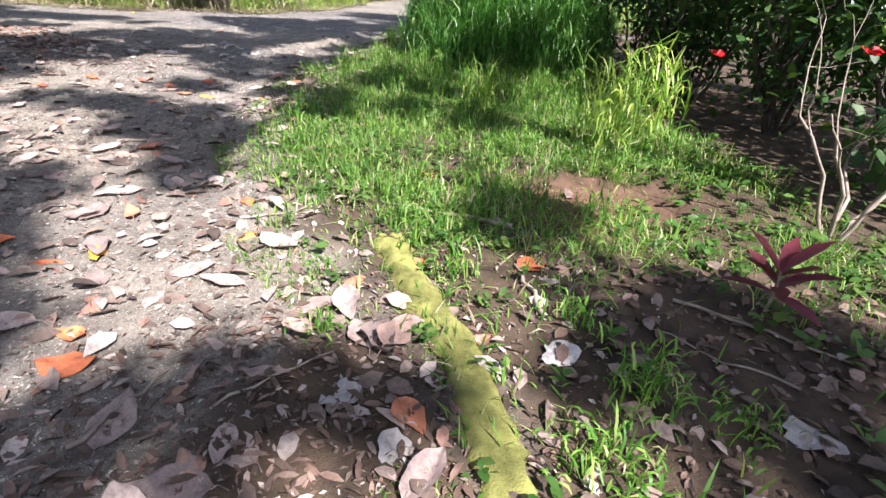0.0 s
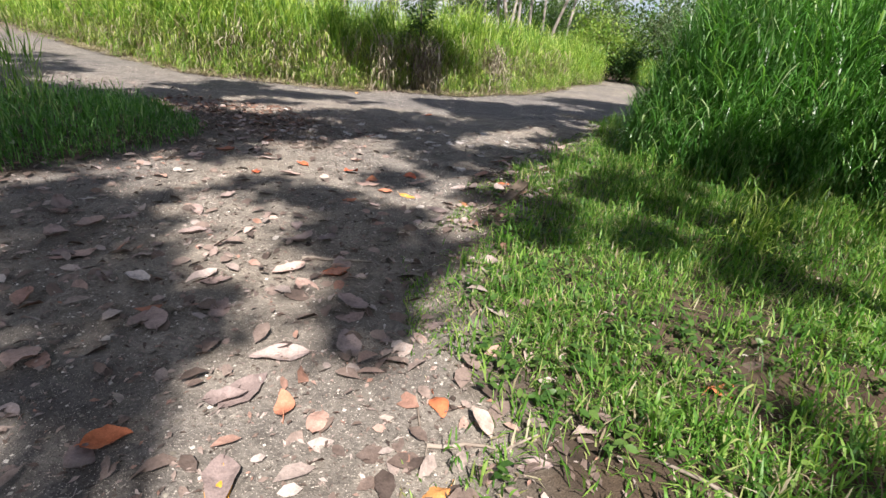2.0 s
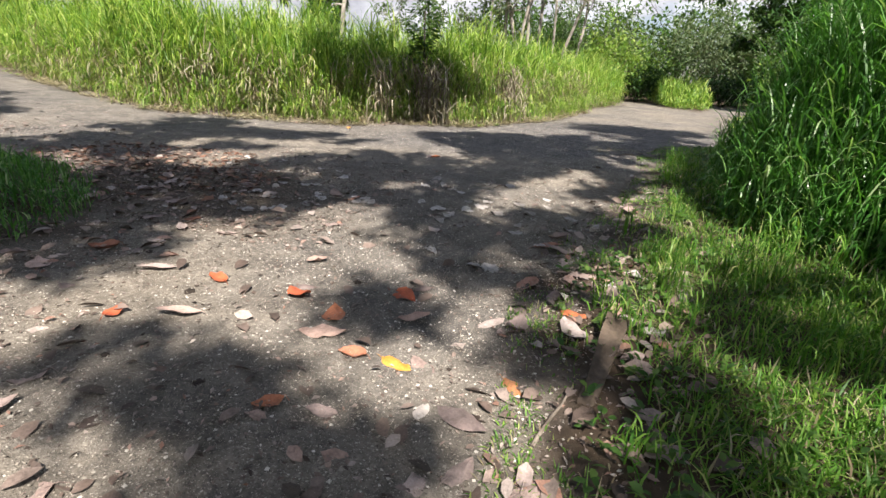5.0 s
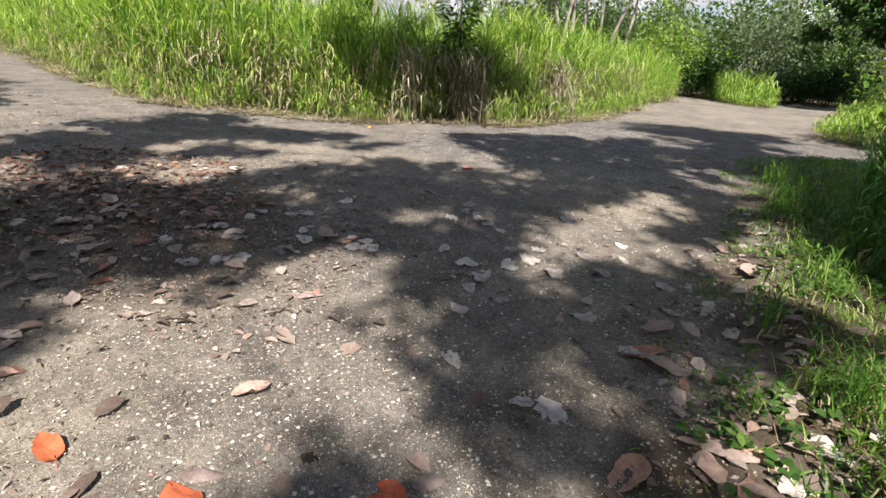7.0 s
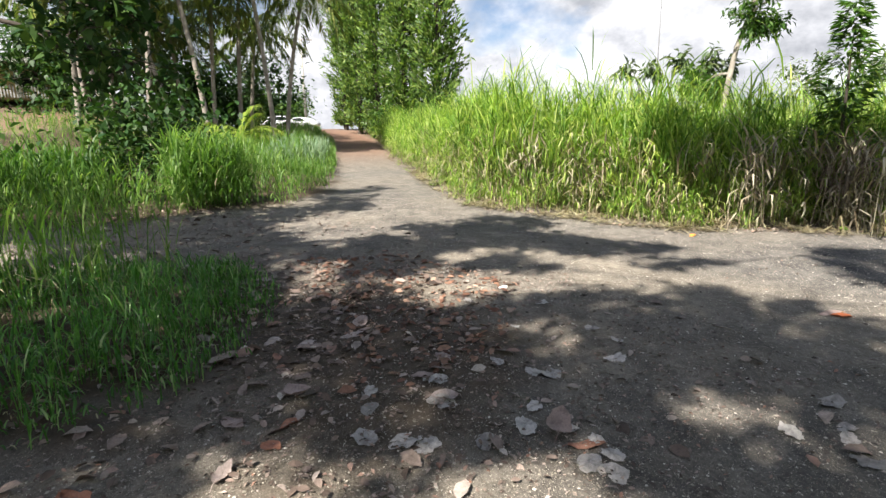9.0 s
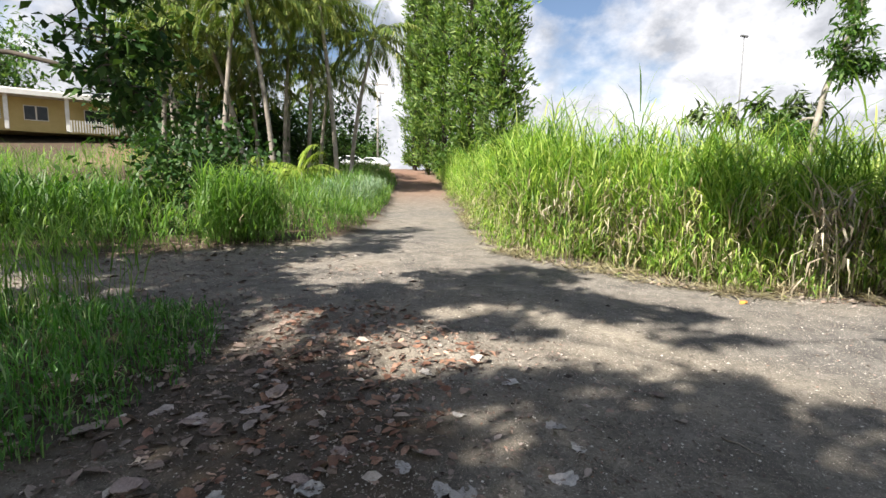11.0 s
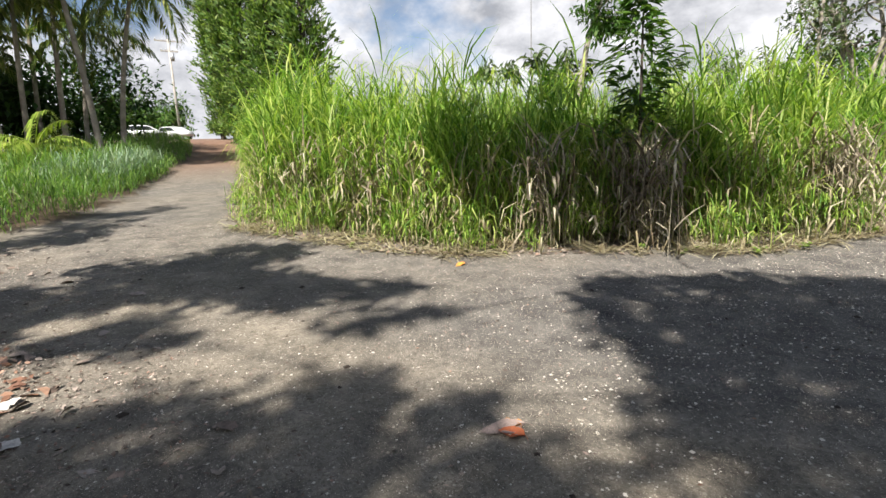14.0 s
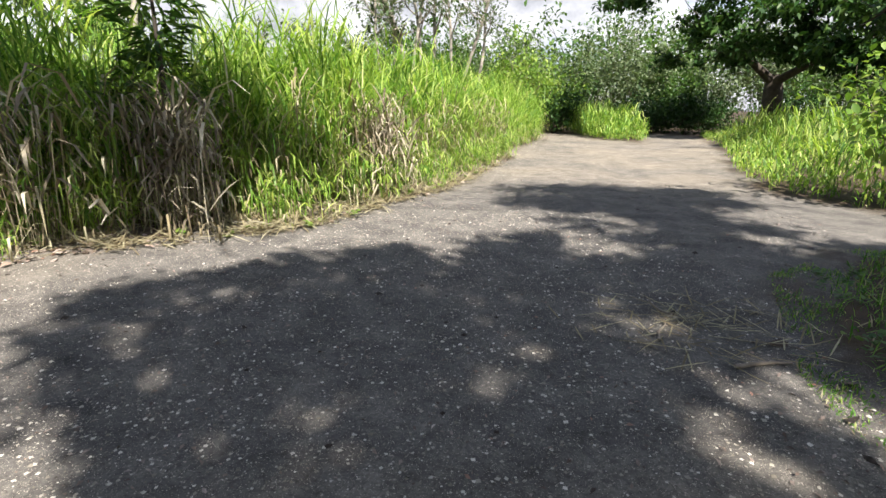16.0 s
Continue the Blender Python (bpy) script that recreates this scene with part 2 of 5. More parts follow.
# ---- plan ----
R = np.random.RandomState(7)


def smooth(a, b, v):
    k = np.clip((v - a) / (b - a), 0, 1)
    return k * k * (3 - 2 * k)


def height(x, y):
    """The lie of the land: level at the crossing, rising to the west and the south-west."""
    x, y = np.asarray(x, float), np.asarray(y, float)
    s = np.clip(-x - 6, 0, 60)
    h = 0.05 + 0.018 * s + 0.0008 * s * s
    h = h + smooth(8, 0, y) * 0.075 * np.clip(-x - 22, 0, 40)
    h = h + 0.02 * np.sin(1.3 * x + 0.4 * y) * np.sin(0.9 * y - 0.5 * x)
    return h


def inside(poly, x, y):
    x, y = np.asarray(x, float), np.asarray(y, float)
    r = np.zeros(x.shape, bool)
    for (x0, y0), (x1, y1) in zip(poly, poly[1:] + poly[:1]):
        if y0 == y1:
            continue
        c = ((y0 > y) != (y1 > y)) & (x < (x1 - x0) * (y - y0) / (y1 - y0) + x0)
        r ^= c
    return r


def edge_dist(poly, x, y):
    """Distance to the outline of poly, below zero inside it."""
    d = np.full(np.shape(x), 1e9)
    for (x0, y0), (x1, y1) in zip(poly, poly[1:] + poly[:1]):
        ex, ey = x1 - x0, y1 - y0
        k = np.clip(((x - x0) * ex + (y - y0) * ey) / (ex * ex + ey * ey), 0, 1)
        d = np.minimum(d, np.hypot(x - x0 - k * ex, y - y0 - k * ey))
    return np.where(inside(poly, x, y), -d, d)


def scatter(poly, n, keep=None, rnd=R):
    """n places in poly, at even density, or at that given by keep(x, y, distance inside)."""
    p = np.array(poly)
    lo, hi = p.min(0), p.max(0)
    out = []
    got = 0
    for _ in range(200):
        q = lo + rnd.rand(n * 2, 2) * (hi - lo)
        q = q[inside(poly, q[:, 0], q[:, 1])]
        if keep and len(q):
            q = q[rnd.rand(len(q)) < keep(q[:, 0], q[:, 1], -edge_dist(poly, q[:, 0], q[:, 1]))]
        out.append(q)
        got += len(q)
        if got >= n:
            break
    return np.concatenate(out)[:n]


MASS = [(-62, 26.3), (-45, 22.2), (-33, 18.8), (-24, 16.6), (-17, 14.7), (-14.6, 14.2), (-12.3, 15.0), (-10.1, 15.8), (-9.0, 17.4), (-7.6, 19.2), (-6.6, 22.5), (-5.8, 30), (-4.4, 41), (-9, 44), (-20, 36), (-40, 34), (-62, 30)]
BANK = [(-62, 21.0), (-45, 18.2), (-33, 15.1), (-24, 12.7), (-19, 11.2), (-16.5, 9.5), (-15.2, 6.5), (-15.4, 3.6), (-18, -6), (-34, -6), (-45, 4), (-62, 14)]
CLUMP = [(-10.4, 8.0), (-9.0, 8.1), (-8.0, 7.9), (-7.4, 7.6), (-7.0, 7.2), (-6.6, 6.5), (-6.5, 5.0), (-6.9, 2.5), (-7.0, -3), (-12, -3), (-11.2, 5)]
VERGE = [(0.5, -3), (0.35, 0.6), (-0.1, 1.7), (-0.9, 2.5), (-1.4, 3.6), (-1.95, 4.6), (-2.05, 6), (-2.3, 7), (-2.45, 8), (-2.0, 10.6), (-1.8, 13), (-1.9, 15.8), (-1.4, 17.8), (0.1, 19.3), (3, 19.9), (16, 20), (16, -3)]
NORTH = [(0.1, 23.2), (1.1, 28.3), (3.0, 36), (4.6, 46), (14, 48), (26, 40), (26, 21.6), (8, 20.9), (1.6, 21.1)]
ISLAND = [(-1.9, 42.0), (-0.8, 39.9), (0.5, 39.6), (1.0, 41.5), (0.6, 47), (-1.4, 54), (-3.4, 54), (-2.4, 46)]
TALL = [(-0.6, 9.6), (-1.1, 10.6), (-1.1, 12.4), (-0.7, 13.6), (0.4, 14.4), (2.6, 14.4), (3.4, 12), (2.4, 9.2), (1.2, 8.9), (0.2, 9.1)]
GREENS = (MASS, BANK, CLUMP, VERGE, NORTH, ISLAND)


def link_mesh(name, verts, faces, mats, parent=None, label="", smooth_shade=True, index=None):
    me = bpy.data.meshes.new(name)
    if isinstance(faces, np.ndarray):
        k = faces.shape[1]
        me.vertices.add(len(verts))
        me.vertices.foreach_set("co", np.asarray(verts, np.float32).ravel())
        me.loops.add(faces.size)
        me.loops.foreach_set("vertex_index", faces.astype(np.int32).ravel())
        me.polygons.add(len(faces))
        me.polygons.foreach_set("loop_start", np.arange(0, faces.size, k, dtype=np.int32))
        if index is not None:
            me.polygons.foreach_set("material_index", np.asarray(index, np.int32))
        me.update(calc_edges=True)
    else:
        me.from_pydata([tuple(v) for v in verts], [], faces)
    for mt in mats if isinstance(mats, (list, tuple)) else [mats]:
        me.materials.append(mt)
    if smooth_shade:
        me.polygons.foreach_set("use_smooth", np.ones(len(me.polygons), bool))
    ob = new(name, me)
    if parent:
        ob.parent = parent
    if label:
        tagged(ob, label)
    return ob


def part(name, bm, material, parent, label="", shade=False):
    """Links a bmesh as one mesh under a thing or a part."""
    me = bpy.data.meshes.new(name)
    bm.to_mesh(me)
    bm.free()
    me.materials.append(material)
    if shade:
        me.polygons.foreach_set("use_smooth", np.ones(len(me.polygons), bool))
    ob = new(name, me)
    ob.parent = parent
    if label:
        tagged(ob, label)
    return ob


def thing(name, x, y, z=None, label="", category="", group="", rz=0.0, kind=""):
    e = new(name)
    e.empty_display_size = 0.2
    e.matrix_world = pose(x, y, float(height(x, y)) if z is None else z, 0, 0, rz)
    return tagged(e, label, category, group, kind)


def box(bm, lo, hi, bevel=0.0):
    r = bmesh.ops.create_cube(bm, size=1.0)["verts"]
    for v in r:
        v.co = Vector([(a + b) / 2 + c * (b - a) for a, b, c in zip(lo, hi, v.co)])
    if bevel:
        es = list({e for v in r for e in v.link_edges})
        bmesh.ops.bevel(bm, geom=es, offset=bevel, segments=2, affect="EDGES")
    return bm


# ---- ground ----
def spaced(lo, hi, step, far_lo, far_hi):
    mid = list(np.arange(lo, hi + 1e-6, step))
    a, s = [lo], step
    while a[-1] > far_lo:
        s *= 1.16
        a.append(a[-1] - s)
    b, s = [mid[-1]], step
    while b[-1] < far_hi:
        s *= 1.16
        b.append(b[-1] + s)
    return np.array(a[:0:-1] + mid + b[1:])


def build_ground():
    gx, gy = spaced(-18, 4.5, 0.125, -900, 900), spaced(-1, 23, 0.125, -900, 900)
    X, Y = np.meshgrid(gx, gy)
    Z = height(X, Y)
    green = np.zeros(X.shape)
    wob = 0.22 * np.sin(3.1 * X + 1.7 * Y) + 0.16 * np.sin(7.3 * X - 5.1 * Y) + 0.1 * np.sin(13 * X + 17 * Y)
    for poly in GREENS:
        green = np.maximum(green, smooth(0.3, -0.35, edge_dist(poly, X, Y) + wob))
    far = np.maximum(smooth(60, 80, np.abs(X)), smooth(44, 52, Y))
    far = np.maximum(far, smooth(-2, -6, Y) * smooth(-12, -20, X))
    green = np.maximum(green, far)
    humus = np.exp(-((X + 0.35) / 0.6) ** 2 - ((Y - 1.15) / 0.75) ** 2)
    green = np.maximum(green, smooth(0.3, 0.75, humus + 0.35 * wob))
    # Darker soil tone mixed in round the near end of the grass clump.
    clump_soil = np.exp(-((X + 7.2) / 2.2) ** 2 - ((Y - 8.6) / 1.5) ** 2)
    green = np.maximum(green, 0.75 * smooth(0.35, 0.8, clump_soil + 0.6 * wob))
    pit = np.exp(-(((X - 1.25) / 0.8) ** 2 + ((Y - 3.75) / 0.55) ** 2) * 1.2)
    heap = np.exp(-(((X - 0.85) / 0.5) ** 2 + ((Y - 3.35) / 0.4) ** 2) * 1.4)
    red = np.clip(1.3 * heap + 0.5 * pit + 0.7 * smooth(-24, -44, X) * (1 - green), 0, 1)
    Z += 0.05 * green + 0.10 * heap - 0.16 * pit * green
    rough = 0.012 * np.sin(9 * X + 4 * Y) * np.sin(7 * Y - 3 * X) + 0.007 * np.sin(23 * X) * np.sin(19 * Y)
    Z += rough * np.exp(-(np.abs(X + 5) / 16) ** 4)
    Z += 0.02 * smooth(0.3, 0.9, np.sin(0.8 * X + 0.3 * Y) * np.sin(0.6 * Y - 0.2 * X))
    tar = smooth(13.2, 14.8, Y - 0.35 * (X + 5)) * smooth(27, 21, Y) * (1 - 0.5 * smooth(-7, -9, X))
    n, m = X.shape
    idx = np.arange(n * m).reshape(n, m)
    faces = np.stack([idx[:-1, :-1], idx[:-1, 1:], idx[1:, 1:], idx[1:, :-1]], -1).reshape(-1, 4)
    ob = link_mesh("ground", np.stack([X, Y, Z], -1).reshape(-1, 3), faces, GROUND)
    at = ob.data.color_attributes.new("zone", "FLOAT_COLOR", "POINT")
    cols = np.stack([green, red, tar, np.ones_like(green)], -1).reshape(-1).astype(np.float32)
    at.data.foreach_set("color", cols)
    tagged(ob, "worn grey-brown dirt and asphalt track with earth verges", "ground", kind="structure")
    return gx, gy, Z


GX, GY, GZ = build_ground()


def floor_z(x, y):
    """The ground's own height, between its grid lines."""
    x, y = np.asarray(x, float), np.asarray(y, float)
    i = np.clip(np.searchsorted(GX, x) - 1, 0, len(GX) - 2)
    j = np.clip(np.searchsorted(GY, y) - 1, 0, len(GY) - 2)
    u, v = (x - GX[i]) / (GX[i + 1] - GX[i]), (y - GY[j]) / (GY[j + 1] - GY[j])
    return (GZ[j, i] * (1 - u) + GZ[j, i + 1] * u) * (1 - v) + (GZ[j + 1, i] * (1 - u) + GZ[j + 1, i + 1] * u) * v


# ---- plants: makers ----
def blades(base, az, length, width, tilt, curl, segs=4, twist=0.0):
    """Arching blades: ribbons that start at base, leave it at tilt from upright and bend over by curl (radians)."""
    n = len(base)
    s = np.linspace(0, 1, segs + 1)
    d = np.stack([np.cos(az), np.sin(az)], -1)
    side = np.stack([-np.sin(az + twist), np.cos(az + twist)], -1)
    pts = np.zeros((n, segs + 1, 3))
    pts[:, 0] = base
    for k in range(segs):
        th = tilt + curl * (s[k] + s[k + 1]) / 2 * (0.5 + s[k + 1] / 2)
        st = (length / segs)[:, None]
        pts[:, k + 1, :2] = pts[:, k, :2] + d * st * np.sin(th)[:, None]
        pts[:, k + 1, 2] = pts[:, k, 2] + st[:, 0] * np.cos(th)
    prof = np.minimum(1.0, 0.55 + 1.6 * s) * np.sqrt(np.clip(1 - s ** 2.2, 0, 1))
    w = width[:, None] * prof[None, :] * 0.5
    off = np.zeros((n, segs + 1, 3))
    off[..., :2] = side[:, None, :] * w[..., None]
    V = np.stack([pts - off, pts + off], 2)
    V[:, -1, 1] = V[:, -1, 0]
    base_i = np.arange(n)[:, None, None] * (segs + 1) * 2
    k = np.arange(segs)[None, :, None] * 2
    F = base_i + k + np.array([0, 1, 3, 2])[None, None, :]
    return V.reshape(-1, 3), F.reshape(-1, 4)


def join(parts):
    vs, fs, ms, o = [], [], [], 0
    for v, f, mi in parts:
        vs.append(v)
        fs.append(f + o)
        ms.append(np.full(len(f), mi))
        o += len(v)
    return np.concatenate(vs), np.concatenate(fs), np.concatenate(ms)


def tall_grass(name, places, tall, mats, label, per=5, dry=0.25, width=0.028, rnd=R, parent=None, lean=0.25, arch=0.8, segs=3):
    """Cane grass: at each place a stem with long arching leaves up its height; the low ones are dry."""
    n = len(places)
    z = floor_z(places[:, 0], places[:, 1])
    tall = tall * (0.72 + 0.4 * rnd.rand(n))
    out = []
    az0 = rnd.rand(n) * 2 * np.pi
    stem = np.column_stack([places, z - 0.03])
    v, f = blades(stem, az0, tall * 0.95, np.full(n, 0.011), rnd.rand(n) * 0.12, rnd.rand(n) * lean, 3)
    out.append((v, f, 0))
    for k in range(per):
        u = (k + rnd.rand(n)) / per
        hz = tall * (0.04 + 0.74 * u)
        b = np.column_stack([places[:, 0] + rnd.normal(0, 0.05, n), places[:, 1] + rnd.normal(0, 0.05, n), z + hz])
        az = rnd.rand(n) * 2 * np.pi
        ln = np.minimum(tall * (0.26 + 0.26 * rnd.rand(n)), 1.25)
        low = np.clip(1 - 1.6 * u, 0, 1)
        brown = rnd.rand(n) < dry * np.clip(1.7 - 2.6 * u, 0, 1.5)
        tilt = 0.1 + arch * (0.25 + 0.5 * low) * rnd.rand(n) + brown * 0.7 * rnd.rand(n)
        curl = 0.4 + (0.4 + arch * (1.9 + 0.6 * low)) * rnd.rand(n) ** max(0.6, 1.6 - 0.5 * arch) + brown * (0.9 + 0.9 * rnd.rand(n))
        v, f = blades(b, az, ln, width * (0.7 + 0.6 * rnd.rand(n)) * (1 - 0.3 * brown), tilt, curl, segs, rnd.normal(0, 0.4, n))
        mi = np.repeat(np.where(brown, 1, 0), segs)
        out.append((v, f, 0))
        out[-1] = (v, f, mi)
    vs, fs, ms, o = [], [], [], 0
    for v, f, mi in out:
        vs.append(v)
        fs.append(f + o)
        ms.append(np.full(len(f), mi) if np.isscalar(mi) else mi)
        o += len(v)
    ob = link_mesh(name, np.concatenate(vs), np.concatenate(fs), mats, parent, index=np.concatenate(ms))
    return tagged(ob, label, "grass", kind="stuff") if not parent else tagged(ob, label)


def turf(name, places, lo, hi, mats, label, width=0.006, rnd=R, dry=0.15, flat=0.9):
    n = len(places)
    z = floor_z(places[:, 0], places[:, 1]) - 0.006
    ln = lo + (hi - lo) * rnd.rand(n) ** 1.6
    v, f = blades(np.column_stack([places, z]), rnd.rand(n) * 2 * np.pi, ln, width * (0.6 + 0.8 * rnd.rand(n)), rnd.rand(n) * flat, rnd.rand(n) * 1.5, 2, rnd.normal(0, 0.3, n))
    mi = np.repeat((rnd.rand(n) < dry).astype(int), 2)
    ob = link_mesh(name, v, f, mats, index=mi)
    return tagged(ob, label, "grass", kind="stuff")


def leaves(pos, face, up, size, aspect=0.5, fold=0.15, simple=False):
    """Pointed leaves: pos the stalk's end, face the way it points, up its upper side."""
    n = len(pos)
    face = face / np.linalg.norm(face, axis=1, keepdims=True)
    side = np.cross(face, up)
    side /= np.linalg.norm(side, axis=1, keepdims=True) + 1e-9
    nrm = np.cross(side, face)
    L, W = size[:, None], size[:, None] * aspect
    if simple:
        q = pos + face * L * 0.45 + nrm * L * 0.06
        V = np.stack([pos, q + side * W * 0.5, pos + face * L - nrm * L * fold, q - side * W * 0.5], 1)
        return V.reshape(-1, 3), np.arange(n * 4).reshape(-1, 4)
    p0 = pos
    pm = pos + face * L * 0.55 - nrm * L * 0.04
    pt = pos + face * L - nrm * L * fold
    a = pos + face * L * 0.3 + side * W * 0.42 + nrm * L * 0.05
    b = pos + face * L * 0.68 + side * W * 0.45 + nrm * L * 0.02
    c = pos + face * L * 0.3 - side * W * 0.42 + nrm * L * 0.05
    d = pos + face * L * 0.68 - side * W * 0.45 + nrm * L * 0.02
    V = np.stack([p0, a, b, pt, d, c, pm], 1).reshape(-1, 3)
    F = np.arange(n)[:, None, None] * 7 + np.array([[0, 1, 2, 6], [6, 2, 3, 4], [0, 6, 4, 5]])[None]
    return V, F.reshape(-1, 4)


def unit(n, rnd):
    v = rnd.normal(0, 1, (n, 3))
    return v / np.linalg.norm(v, axis=1, keepdims=True)


def tube(pts, radii, sides=7):
    """A tapered tube through pts."""
    pts, radii = np.array(pts, float), np.array(radii, float)
    t = np.gradient(pts, axis=0)
    t /= np.linalg.norm(t, axis=1, keepdims=True) + 1e-9
    ref = np.where(np.abs(t[:, 2:3]) > 0.9, np.array([[1.0, 0, 0]]), np.array([[0, 0, 1.0]]))
    a = np.cross(t, ref)
    a /= np.linalg.norm(a, axis=1, keepdims=True) + 1e-9
    b = np.cross(t, a)
    an = np.arange(sides) * 2 * np.pi / sides
    V = pts[:, None] + radii[:, None, None] * (a[:, None] * np.cos(an)[None, :, None] + b[:, None] * np.sin(an)[None, :, None])
    m = len(pts)
    i, j = np.meshgrid(np.arange(m - 1), np.arange(sides), indexing="ij")
    j2 = (j + 1) % sides
    F = np.stack([i * sides + j, i * sides + j2, (i + 1) * sides + j2, (i + 1) * sides + j], -1).reshape(-1, 4)
    return V.reshape(-1, 3), F


def grow(start, way, length, radius, depth, rnd, spread=0.7, up=0.15, kids=3, out=None, tips=None, bend=0.18):
    """Branches on branches: fills out with (tube, level) and tips with the places where leaves sit."""
    m = 6 if depth else 4
    pts, d = [np.array(start, float)], np.array(way, float) / np.linalg.norm(way)
    for k in range(m):
        d = d + rnd.normal(0, bend, 3) + np.array([0, 0, up * 0.3])
        d /= np.linalg.norm(d)
        pts.append(pts[-1] + d * length / m)
    rad = radius * np.linspace(1, 0.5 if depth else 0.2, m + 1)
    out.append((tube(pts, rad, 8 if radius > 0.06 else (5 if depth > 1 else 3)), depth))
    if depth <= 1:
        for k in range(2 if depth else 1, m + 1):
            tips.append((pts[k], d))
    if depth == 0:
        return
    for k in range(kids):
        i = m if k == 0 else rnd.randint(2, m)
        w = d * 0.8 + rnd.normal(0, spread, 3) + np.array([0, 0, up])
        grow(pts[i], w, length * (0.62 + 0.2 * rnd.rand()), rad[i] * 0.72, depth - 1, rnd, spread, up, kids, out, tips, bend)


def tree(name, x, y, tall, seed, bark, leaf, label, trunk=0.5, radius=0.16, depth=3, kids=3, spread=0.7, up=0.15, lean=(0, 0), per=10, size=0.2, aspect=0.5, cloud=0.5, droop=0.3, group="", limbs=None, cap=9000):
    """A tree: tapered trunk, limbs in several orders, and a crown of single leaves set about the twigs."""
    rnd = np.random.RandomState(seed)
    e = thing(name, x, y, label=label, category="tree", group=group)
    tt = tall * trunk
    m = 8
    pts, d = [np.array([0, 0, -0.15])], np.array([lean[0], lean[1], 1.0])
    for k in range(m):
        d = d + np.append(rnd.normal(0, 0.07, 2), 0)
        d /= np.linalg.norm(d)
        pts.append(pts[-1] + d * tt / m)
    rad = radius * np.array([1.35, 1.08, 1.0, 0.95, 0.9, 0.86, 0.82, 0.78, 0.74])
    v, f = tube(pts, rad, 10)
    link_mesh("trunk", v, f, bark, e)
    out, tips = [], []
    starts = limbs or [(m - (k % 3) * 2, None) for k in range(kids + 2)]
    for k, (i, way) in enumerate(starts):
        a = 2 * np.pi * (k + 0.6 * rnd.rand()) / len(starts)
        w = way or (math.cos(a) * spread * 1.3, math.sin(a) * spread * 1.3, 0.55 + up)
        grow(pts[i], w, (tall - tt) * 0.52, rad[i] * 0.62, depth, rnd, spread, up, kids, out, tips)
    big = [(v, f, 0) for (v, f), dp in out]
    v, f, _ = join(big)
    link_mesh("branchwork", v, f, bark, e)
    p = np.array([t[0] for t in tips])
    dd = np.array([t[1] for t in tips])
    idx = np.repeat(np.arange(len(p)), per)
    if len(idx) > cap:
        idx = rnd.choice(idx, cap, replace=False)
    n = len(idx)
    pos = p[idx] + rnd.normal(0, cloud * 0.4, (n, 3))
    face = dd[idx] * 0.5 + unit(n, rnd) - np.array([0, 0, droop])
    upv = unit(n, rnd) * 0.45 + np.array([0, 0, 1.0])
    v, f = leaves(pos, face, upv, size * (0.6 + 0.7 * rnd.rand(n)), aspect, simple=True)
    link_mesh("crown", v, f, leaf, e)
    return e


